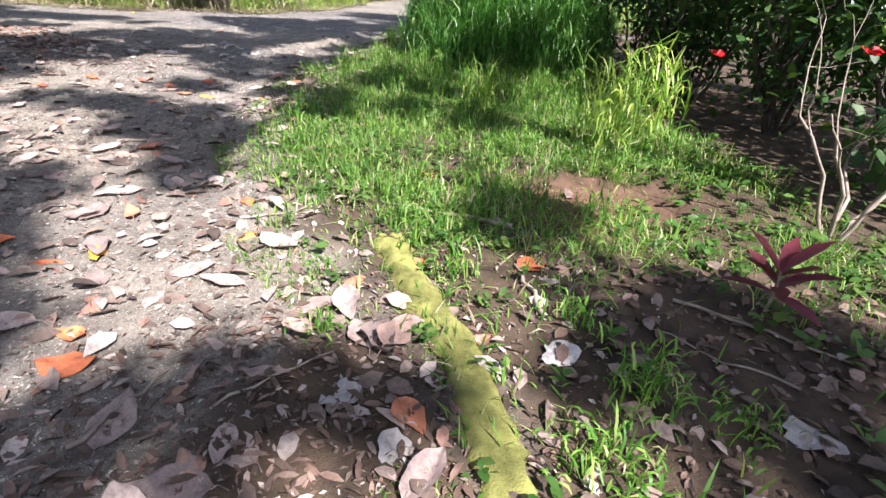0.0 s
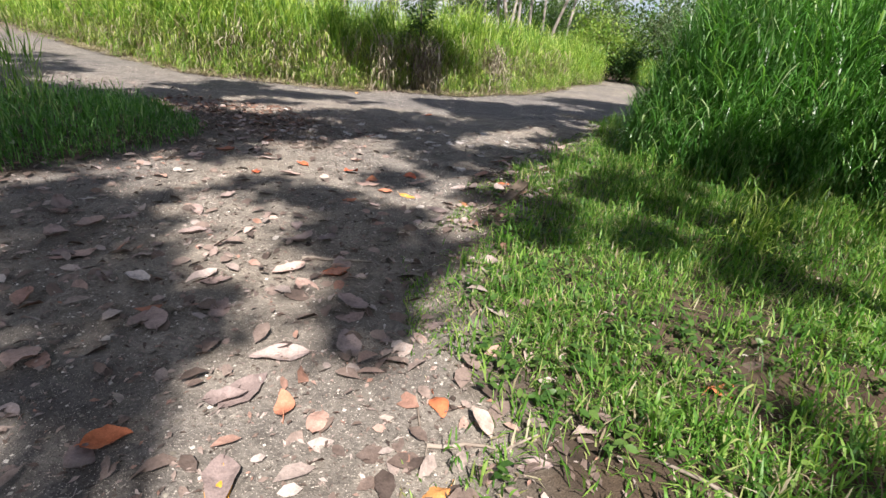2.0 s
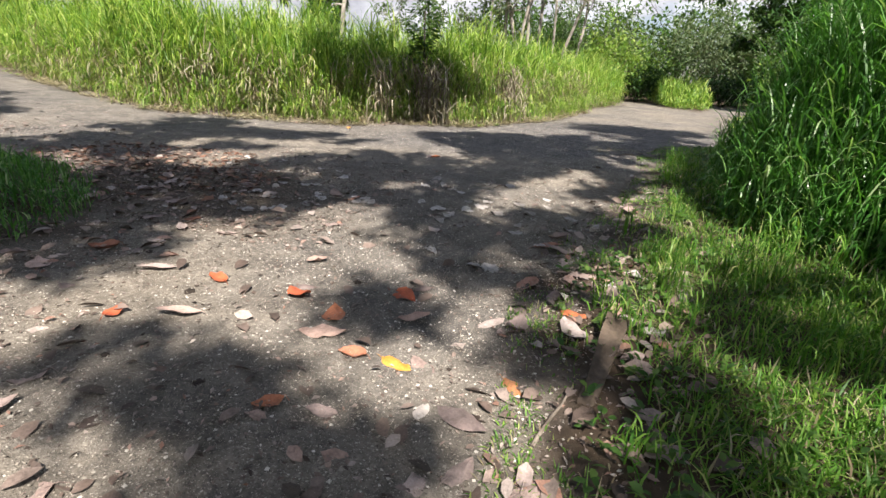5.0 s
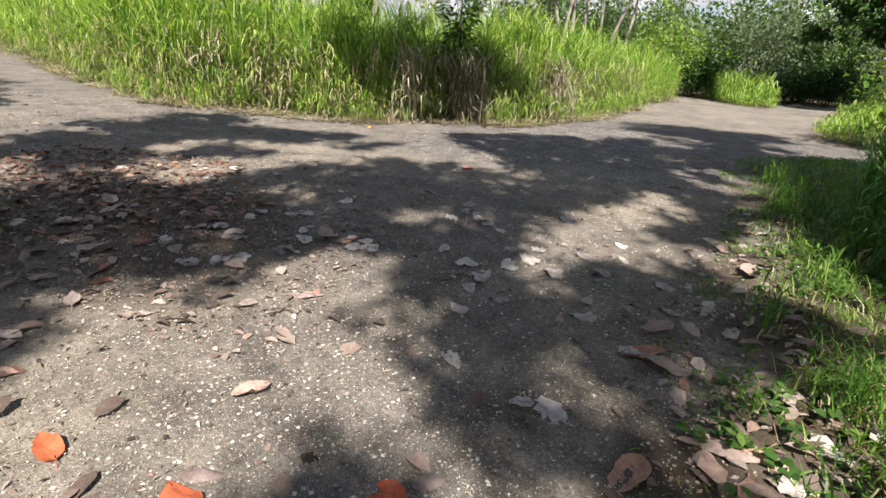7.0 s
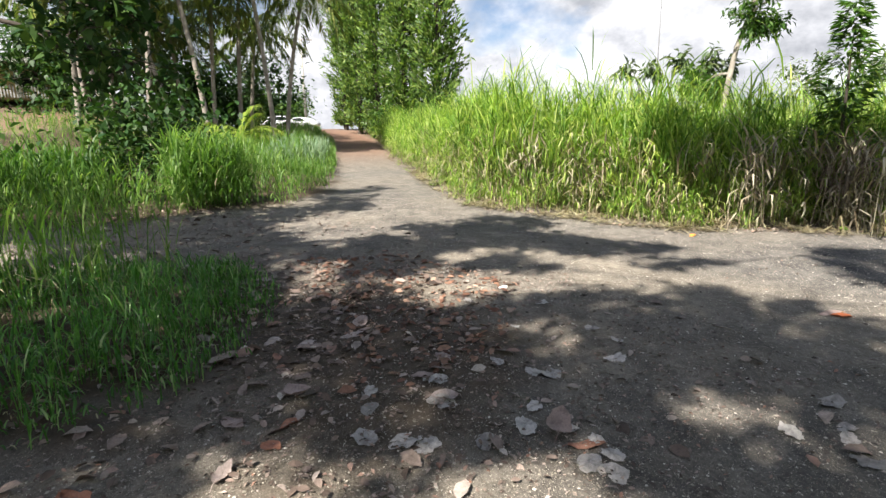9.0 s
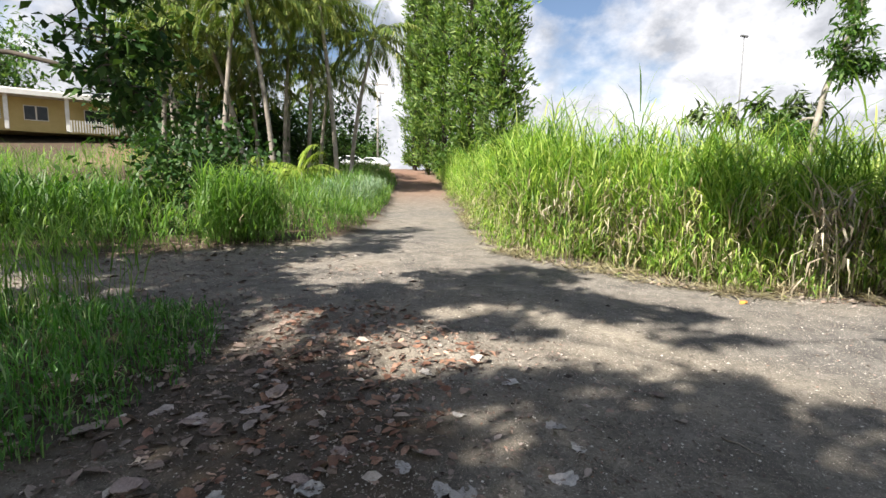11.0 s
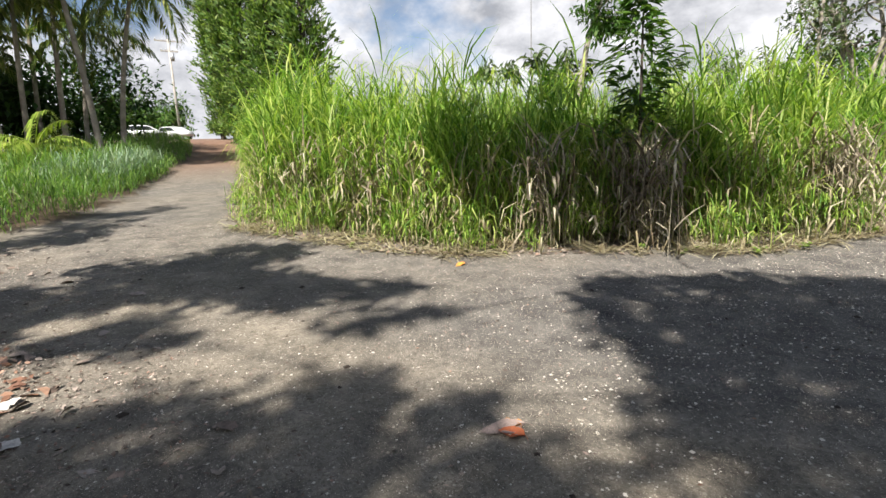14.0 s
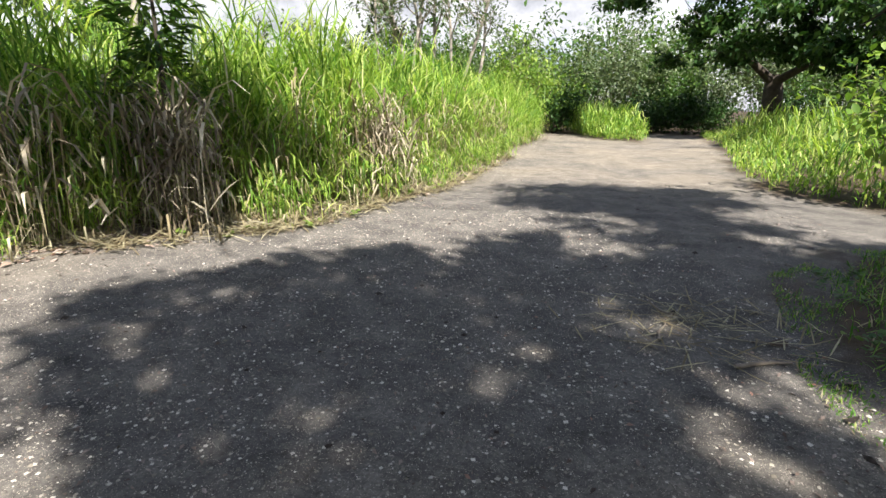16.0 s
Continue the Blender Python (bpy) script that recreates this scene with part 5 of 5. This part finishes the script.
def torn_leaf_mesh(seed, length):
    """A weathered leaf: a torn, lobed outline that lies nearly flat, puckered along its veins."""
    rnd = np.random.RandomState(seed)
    m, k = 22, 5
    a = np.linspace(0, 2 * np.pi, m, endpoint=False)
    rim = 0.8 + 0.07 * np.sin(3 * a + 6 * rnd.rand()) + 0.07 * np.sin(7 * a + 6 * rnd.rand()) + 0.06 * rnd.normal(0, 1, m)
    q = np.linspace(0, 1, k)[1:]
    X = 0.5 * length * (rim * np.cos(a))[None] * q[:, None]
    Y = 0.36 * length * (rim * np.sin(a))[None] * q[:, None]
    Z = 0.004 + 0.025 * length * rnd.normal(0, 1, X.shape) + 0.1 * length * q[:, None] ** 2 * np.clip(np.sin(2 * a + 6 * rnd.rand()), 0, 1)[None]
    V = np.concatenate([[[0, 0, 0.012]], np.stack([X, Y, np.maximum(Z, 0.002)], -1).reshape(-1, 3)])
    i = np.arange(m)
    faces = [(0, 1 + int(j), 1 + int((j + 1) % m)) for j in i]
    for t in range(k - 2):
        faces += [(1 + t * m + int(j), 1 + (t + 1) * m + int(j), 1 + (t + 1) * m + int((j + 1) % m), 1 + t * m + int((j + 1) % m)) for j in i]
    ob = link_mesh("torn_leaf", V, faces, BLEACHED)
    me = ob.data
    bpy.data.objects.remove(ob)
    return me


TORN = [torn_leaf_mesh(340 + k, 0.15 + 0.018 * k) for k in range(7)]
AREA = [(-3.4, 0.4), (0.7, 0.4), (0.2, 2.4), (-1.0, 4.4), (-1.5, 7), (-1.2, 10), (-2.6, 11), (-3.2, 8.6), (-6.2, 9.4), (-8.2, 8.6), (-6.6, 6.2), (-5.6, 3.6)]


def leafy(x, y):
    """How thick dead leaves lie: along the verge, by the start, and round the grass clump."""
    verge = np.exp(-(edge_dist(VERGE, x, y) / 0.5) ** 2)
    clump = np.exp(-(edge_dist(CLUMP, x, y) / 0.9) ** 2)
    start = np.exp(-((x + 0.9) / 1.3) ** 2 - ((y - 1.4) / 1.6) ** 2)
    west = 0.6 * np.exp(-((x + 8.5) / 2.5) ** 2 - ((y - 8.6) / 1.6) ** 2) + 0.6 * np.exp(-((x + 14.5) / 2.5) ** 2 - ((y - 7) / 1.8) ** 2)
    south = 0.75 * np.exp(-((x + 3) / 2.5) ** 2 - ((y - 3.5) / 2.2) ** 2)
    deep = 1 - 0.85 * smooth(-0.25, -0.8, edge_dist(VERGE, x, y)) * (y > 2.6)
    return np.clip(0.05 + 0.75 * verge * (y < 13) + 0.8 * clump + 1.0 * start + west + south, 0, 1) * deep


def lay_leaf(me, x, y, label, seed):
    rnd = np.random.RandomState(seed)
    ob = new("fallen_leaf", me)
    e = 0.06
    nx = float(floor_z(x - e, y) - floor_z(x + e, y)) / (2 * e)
    ny = float(floor_z(x, y - e) - floor_z(x, y + e)) / (2 * e)
    q = Vector((0, 0, 1)).rotation_difference(Vector((nx, ny, 1)))
    flip = 180 if rnd.rand() < 0.25 else 0
    ob.matrix_world = Matrix.Translation((x, y, float(floor_z(x, y)) + (0.028 if flip else 0.0))) @ q.to_matrix().to_4x4() @ pose(0, 0, 0, flip + rnd.normal(0, 5), rnd.normal(0, 5), rnd.rand() * 360)
    return tagged(ob, label, "leaf", "fallen leaves")


rl = np.random.RandomState(17)
for k, (x, y) in enumerate(scatter(AREA, 165, lambda x, y, d: leafy(x, y), rl)):
    lay_leaf(DEAD[rl.randint(12)], x, y, "dry grey-brown curled leaf on the ground", 400 + k)
for k, (x, y) in enumerate([(-1.42, 3.22), (-1.16, 2.76), (-1.94, 2.44), (-1.57, 1.48), (-1.5, 1.67), (-0.13, 1.37), (-0.05, 2.41), (0.56, 2.5), (-0.48, 2.12), (-2.5, 2.29), (-2.13, 2.19), (-0.21, 3.8), (-1.93, 2.78), (-2.48, 4.13), (-4.61, 6.58), (-4.14, 6.7), (-4.79, 5.81), (-3.23, 6.23), (-3.15, 6.27), (-3.73, 6.65), (-3.37, 5.7), (-2.47, 6.39), (-2.33, 7.27), (-3.54, 7.11), (-5.77, 13.04), (-5.68, 12.98), (-9.22, 15.33)]):
    lay_leaf(ORANGE[k % 4], x, y, "bright orange fallen leaf on the dirt", 700 + k)


PALE = [(-2.6, 7.4), (-2.3, 9.6), (-3.4, 11.2), (-6.2, 11.4), (-8.6, 10.4), (-7.4, 8.6), (-6.0, 7.8), (-4.6, 8.6)]
for k, (x, y) in enumerate(scatter(PALE, 52, None, rl)):
    lay_leaf(TORN[rl.randint(7)], x, y, "bleached grey-white torn leaf on the track", 760 + k)


for k, (x, y) in enumerate([(0.53, 1.69), (-0.35, 1.4), (-0.1, 1.15), (1.39, 1.34), (-5.9, 8.13), (-5.57, 9.05), (-4.14, 9.35), (-3.83, 9.49), (-1.75, 7.24), (-1.9, 8.2), (-1.7, 8.9), (-2.05, 7.9), (-1.62, 8.4), (-1.95, 7.3)]):
    lay_leaf(TORN[6 - k % 3], x, y, "bleached grey-white torn leaf on the track", 880 + k)
BROAD = [fallen_leaf_mesh(360 + k, 0.24 + 0.03 * k, DEAD_LEAF, 0.5) for k in range(3)]
for k, (x, y) in enumerate([(-0.54, 1.07), (-0.28, 1.65), (-1.76, 1.74), (-1.41, 2.18), (-1.0, 2.13), (-0.49, 2.15), (-0.7, 1.95), (-1.99, 2.5), (-2.21, 2.69), (-2.95, 3.01), (-1.91, 3.29), (-2.13, 3.23), (-2.52, 4.17), (-4.38, 6.14), (-2.69, 6.01), (-5.73, 6.79), (-5.1, 6.57), (-2.82, 8.6), (-4.92, 8.15), (-5.78, 13.08), (-1.99, 6.99)]):
    lay_leaf(BROAD[k % 3], x, y, "broad pinkish-brown dead leaf on the dirt", 920 + k)


def litter(name, places, lo, hi, mat, label, lift=0.012, aspect=0.55, seed=3):
    rnd = np.random.RandomState(seed)
    n = len(places)
    a = rnd.rand(n) * 2 * np.pi
    z = floor_z(places[:, 0], places[:, 1]) + lift + 0.012 * rnd.rand(n)
    face = np.column_stack([np.cos(a), np.sin(a), rnd.normal(0, 0.2, n)])
    up = np.column_stack([rnd.normal(0, 0.4, (n, 2)), np.ones(n)])
    v, f = leaves(np.column_stack([places, z]), face, up, lo + (hi - lo) * rnd.rand(n) ** 1.7, aspect, 0.05 + 0.25 * rnd.rand(n)[:, None], hi < 0.06)
    return tagged(link_mesh(name, v, f, mat), label, "litter", kind="stuff")


WIDE = [(-4, 0.2), (2.4, 0.2), (2.2, 4), (-0.6, 8), (-1.0, 13.5), (-2.2, 17), (-3.4, 12), (-6, 12), (-11, 11.5), (-17, 9.5), (-17, 4), (-7.5, 5), (-6.5, 2)]
litter("leaf_litter", scatter(WIDE, 3600, lambda x, y, d: leafy(x, y), rl), 0.04, 0.17, LITTER, "scattered dry brown leaves on dirt and turf")
litter("leaf_crumbs", scatter(WIDE, 36000, lambda x, y, d: 0.15 + 0.85 * leafy(x, y), rl), 0.012, 0.05, LITTER, "crumbled bits of dry leaf on the ground", 0.003, 0.4, 4)
ROAD = [(-3.2, 0.3), (-0.4, 0.3), (-1.5, 4), (-2.2, 8), (-2, 14), (-1.9, 17), (0, 20.4), (-1, 25), (-6.4, 25), (-7.5, 19.4), (-10.2, 15.6), (-14, 14), (-18, 12), (-14, 9), (-7.2, 8.6), (-6, 5)]
litter("road_flakes", scatter(ROAD, 15000, None, rl), 0.012, 0.045, LITTER, "pale flakes of leaf strewn over the track", 0.003, 0.45, 5)

MULCH = dead_leaf_mat("mulch", [(0.0, (0.05, 0.034, 0.026)), (0.5, (0.13, 0.085, 0.062)), (0.85, (0.2, 0.13, 0.1)), (1.0, (0.42, 0.36, 0.32))], True)
FORK = [(-4.6, 7.4), (-9.5, 7.2), (-10.5, 9.6), (-8.5, 11.6), (-5.0, 11.2)]
litter("fork_litter", scatter(FORK, 900, lambda x, y, d: np.clip(1.15 - (y - 7.2) / 3.2, 0.08, 1), rl), 0.025, 0.09, LITTER, "brown and rust dry leaves strewn where the track turns", seed=21)
litter("fork_flakes", scatter(FORK, 6000, None, rl), 0.014, 0.05, LITTER, "pale broken leaf flakes on the dark asphalt", 0.003, 0.45, 22)
RUST = dead_leaf_mat("rust_leaf", [(0.0, (0.09, 0.045, 0.03)), (0.4, (0.2, 0.1, 0.065)), (0.75, (0.3, 0.17, 0.11)), (1.0, (0.48, 0.33, 0.25))], True)
litter("rust_litter", scatter([(-6.3, 8.2), (-8.0, 8.5), (-10.6, 8.6), (-10.2, 10.2), (-8.2, 10.8), (-6.6, 9.6)], 620, None, rl), 0.05, 0.15, RUST, "rust-brown dry leaves drifted beside the grass clump", 0.014, 0.5, 24)
CRUMB = dead_leaf_mat("leaf_crumb", [(0.0, (0.16, 0.14, 0.11)), (0.5, (0.34, 0.3, 0.24)), (1.0, (0.62, 0.58, 0.49))], True)
litter("pale_crumbs", scatter([(-6.6, 6.2), (-4.6, 4.0), (-1.9, 4.2), (-2.4, 7), (-2.2, 10), (-4.5, 10.8), (-6.6, 9.4)], 30000, None, rl), 0.006, 0.02, CRUMB, "fine pale crumbs of leaf trodden into the dirt", 0.002, 0.5, 25)
litter("mulch", scatter([(-1.5, 0.6), (0.5, 0.6), (0.2, 2.1), (-0.6, 2.3), (-1.3, 1.6)], 1500, None, rl), 0.025, 0.1, MULCH, "dark mulch of twigs and rotting leaf beside the kerb", 0.006, 0.3, 23)
litter("verge_debris", scatter([(0.3, 0.4), (2.6, 0.4), (2.4, 2.4), (0.6, 2.6)], 1000, None, rl), 0.03, 0.11, MULCH, "small dry leaves and bark on the bare earth", seed=11)
litter("edge_leaves", np.column_stack([rl.normal(-1.85, 0.25, 260), rl.normal(7.8, 1.0, 260)]), 0.05, 0.19, LITTER, "pale curled dead leaves along the edging board", 0.02, 0.5, 12)


def grit(places, lo, hi, name, label, seed=8):
    """Small angular stones, half sunk."""
    rnd = np.random.RandomState(seed)
    n = len(places)
    r = (lo + (hi - lo) * rnd.rand(n) ** 3)[:, None, None]
    o = np.array([(1, 0, 0), (0, 1, 0), (-1, 0, 0), (0, -1, 0), (0, 0, 0.8), (0, 0, -0.6)], float)
    a = rnd.rand(n) * 6.28
    c, s_ = np.cos(a)[:, None], np.sin(a)[:, None]
    P = o[None] * (0.7 + 0.6 * rnd.rand(n, 6, 1))
    P = np.stack([P[..., 0] * c - P[..., 1] * s_, P[..., 0] * s_ + P[..., 1] * c, P[..., 2] * 0.7], -1) * r
    P += np.column_stack([places, floor_z(places[:, 0], places[:, 1]) + 0.001])[:, None]
    F = np.array([(0, 1, 4), (1, 2, 4), (2, 3, 4), (3, 0, 4)])
    F = np.arange(n)[:, None, None] * 6 + F[None]
    return tagged(link_mesh(name, P.reshape(-1, 3), F.reshape(-1, 3), STONE, smooth_shade=False), label, "gravel", kind="stuff")


grit(scatter(ROAD, 40000, lambda x, y, d: np.where(y < 18, 0.35, 0.12) + 0.65 * np.exp(-((x + 3.7) / 1.6) ** 2 - ((y - 7.6) / 2.2) ** 2) + 0.3 * np.exp(-((x + 4.5) / 2) ** 2 - ((y - 14) / 3) ** 2), rl), 0.0035, 0.013, "gravel", "pale gravel chips strewn over the track")
grit(scatter([(-7.4, 15.6), (-4.6, 12), (-2.2, 13), (-1.9, 17.5), (-3, 21), (-6.4, 20)], 5600, None, rl), 0.005, 0.017, "road_chips", "white stone chips scattered on the dark asphalt", 10)
DARK_CLOD = plain_mat("dark_clod", (0.02, 0.016, 0.012), (0.06, 0.045, 0.035), 30.0, 0.9)
cl = grit(scatter(ROAD, 160, None, rl), 0.02, 0.045, "clods", "dark dry clods and seed husks on the track", 9)
cl.data.materials.clear()
cl.data.materials.append(DARK_CLOD)

# straw thrown out from the foot of the cane grass
edge = [(x, y) for x, y in MASS[2:12]]
foot = [(x + 0.35, y - 0.75) if x < -10.0 else (x + 0.8, y - 0.3) for x, y in edge] + [(x - 0.3, y + 0.5) for x, y in edge[::-1]]
pl = scatter(foot, 9500, lambda x, y, d: np.where(x > -24, 1, 0.2) * patchy(1.3 * x, 1.3 * y), rl)
n = len(pl)
v, f = blades(np.column_stack([pl, floor_z(pl[:, 0], pl[:, 1]) + 0.004 + 0.05 * rl.rand(n)]), rl.rand(n) * 6.28, 0.12 + 0.45 * rl.rand(n), np.full(n, 0.02), 1.35 + 0.2 * rl.rand(n), 0.25 * rl.normal(0, 1, n), 3)
tagged(link_mesh("straw", v, f, GRASS_DRY), "flattened dry straw along the foot of the grass", "straw", kind="stuff")


q = scatter(foot, 130, lambda x, y, d: np.where(x > -22, 1, 0.1) * patchy(0.9 * x, 1.1 * y), rl)
q = np.repeat(q, 8, 0) + rl.normal(0, 0.11, (len(q) * 8, 2)) + np.array([-0.1, 0.25])
tall_grass("foot_tufts", q, 0.35 + 0.75 * np.repeat(rl.rand(len(q) // 8), 8), [GRASS_BRIGHT, GRASS_DRY], "drooping tufts spilling from the foot of the cane grass", per=6, dry=0.5, width=0.022, rnd=rl, lean=0.9, arch=1.7)
pl = np.column_stack([rl.normal(-2.6, 0.4, 150), rl.normal(16.5, 0.35, 150)])
v, f = blades(np.column_stack([pl, floor_z(pl[:, 0], pl[:, 1]) + 0.004 + 0.02 * rl.rand(150)]), rl.rand(150) * 6.28, 0.12 + 0.3 * rl.rand(150), np.full(150, 0.012), 1.45 + 0.1 * rl.rand(150), 0.15 * rl.normal(0, 1, 150), 3)
tagged(link_mesh("road_straw", v, f, GRASS_DRY), "wisps of pale straw strewn on the asphalt", "straw", kind="stuff")
litter("foot_litter", scatter(foot, 2600, lambda x, y, d: np.where(x > -16, 1, 0.1), rl), 0.03, 0.13, LITTER, "brown leaf litter along the foot of the cane grass", seed=6)


def weeds(places, seed, size, mat, name, label):
    """Low broad-leaved weeds in rosettes."""
    rnd = np.random.RandomState(seed)
    n, k = len(places), 6
    idx = np.repeat(np.arange(n), k)
    a = rnd.rand(n * k) * 6.28
    pos = np.column_stack([places[idx] + rnd.normal(0, 0.02, (n * k, 2)), floor_z(places[idx, 0], places[idx, 1]) + 0.02 + 0.06 * rnd.rand(n * k)])
    face = np.column_stack([np.cos(a), np.sin(a), 0.15 + 0.5 * rnd.rand(n * k)])
    v, f = leaves(pos, face, np.column_stack([rnd.normal(0, 0.3, (n * k, 2)), np.ones(n * k)]), size * (0.6 + 0.8 * rnd.rand(n * k)), 0.6)
    return tagged(link_mesh(name, v, f, mat), label, "weeds", kind="stuff")


weeds(scatter(near, 2200, lambda x, y, d: patchy(y, x) * np.where(y < 2.5, 0.25, 1) * np.where(((x - 1.35) / 0.8) ** 2 + ((y - 3.75) / 0.5) ** 2 < 1, 0.05, 1), rl), 21, 0.05, LEAF_MID, "low_weeds", "low broad-leaved weeds among the turf")
weeds(np.column_stack([rl.uniform(1.4, 3.8, 130), rl.uniform(0.8, 4.6, 130)]), 22, 0.075, LEAF_MID, "ground_ivy", "broad green leaves on the bare earth")
weeds(scatter(foot, 110, None, rl), 23, 0.08, LEAF_LIGHT, "foot_weeds", "light green weeds at the foot of the cane grass")


def cordyline(x, y):
    e = thing("cordyline", x, y, float(floor_z(x, y)), "young plant with dark red strap leaves", "plant")
    v, f = tube([(0, 0, -0.03), (0.01, 0, 0.15), (0, 0.01, 0.26)], [0.009, 0.008, 0.007], 6)
    link_mesh("stem", v, f, TWIG, e)
    rnd = np.random.RandomState(2)
    for k in range(11):
        a = k * 2.4
        up = 1.2 - 0.12 * k
        v, f = leaves(np.array([[0, 0, 0.26 - 0.012 * k]]), np.array([[math.cos(a), math.sin(a), up]]), np.array([[0.2 * rnd.normal(), 0, 1.0]]) - np.array([[math.cos(a), math.sin(a), 0]]) * 0.6, np.array([0.24 + 0.05 * rnd.rand()]), 0.3, 0.1)
        link_mesh("leaf", v, f, RED_LEAF, e)


cordyline(1.62, 2.12)


def bare_bush(x, y):
    e = thing("bare_bush", x, y, float(floor_z(x, y)), "leafless pale twiggy shrub on the verge", "shrub")
    rnd = np.random.RandomState(4)
    for k in range(5):
        out, tips = [], []
        a = k * 1.3
        grow((0.05 * math.cos(a), 0.05 * math.sin(a), -0.03), (0.35 * math.cos(a), 0.35 * math.sin(a), 1), 0.95, 0.017, 2, rnd, 0.5, 0.15, 2, out, tips, 0.2)
        v, f, _ = join([(v, f, 0) for (v, f), dp in out])
        link_mesh("stem", v, f, TWIG, e)


bare_bush(2.75, 3.3)


def stick(x, y, length, rz, seed, r=0.008):
    rnd = np.random.RandomState(seed)
    q = np.linspace(0, 1, 7)
    c, s_ = math.cos(radians(rz)), math.sin(radians(rz))
    px, py = x + c * length * q, y + s_ * length * q
    px, py = px + rnd.normal(0, 0.012, 7), py + rnd.normal(0, 0.012, 7)
    pts = np.column_stack([px, py, floor_z(px, py) + r + 0.004])
    v, f = tube(pts, r * np.linspace(1.1, 0.5, 7), 6)
    tagged(link_mesh("fallen_twig", v, f, TWIG), "thin grey fallen twig on the ground", "twig", "fallen twigs")


for k, (x, y, ln, rz) in enumerate([(-1.5, 3.2, 0.5, -60), (-1.3, 2.9, 0.45, 30), (0.4, 2.9, 0.9, 160), (0.2, 3.0, 0.7, 120), (1.2, 2.2, 0.8, -30), (-2.9, 4.2, 0.5, 20), (-0.8, 1.3, 0.5, 40), (-1.2, 1.1, 0.45, 70), (0.5, 1.9, 0.5, 100), (1.5, 1.6, 0.6, 150), (-2.2, 5.9, 0.5, 80), (-9.3, 9.9, 0.4, 30), (-6.2, 11.6, 0.3, 10), (-3.0, 16.2, 0.5, 70), (-2.6, 15.9, 0.4, 20), (-2.8, 16.7, 0.45, 110)]):
    stick(x, y, ln, rz, 800 + k, 0.006 + 0.004 * (k % 3))


def broken_board(x, y):
    bm = bmesh.new()
    box(bm, (-0.055, -0.42, 0), (0.055, 0.42, 0.10))
    bmesh.ops.subdivide_edges(bm, edges=bm.edges[:], cuts=3, use_grid_fill=True)
    rnd = random.Random(6)
    for vv in bm.verts:
        k = (vv.co.y + 0.42) / 0.84
        vv.co.x *= 0.7 + 0.55 * k
        vv.co.z = vv.co.z * (0.5 + 0.7 * k) + rnd.uniform(-0.006, 0.006)
        vv.co.x += rnd.uniform(-0.006, 0.006)
        vv.co.y += rnd.uniform(-0.03, 0.03) * (1 if k > 0.9 else 0.2)
    me = bpy.data.meshes.new("broken_board")
    bm.to_mesh(me)
    bm.free()
    me.materials.append(BOARD)
    ob = new("broken_board", me)
    ob.matrix_world = pose(x, y, float(floor_z(x, y)) - 0.02, 4, 6, -4)
    tagged(ob, "weathered broken wooden edging board half sunk in litter", "board")


broken_board(-2.0, 6.7)
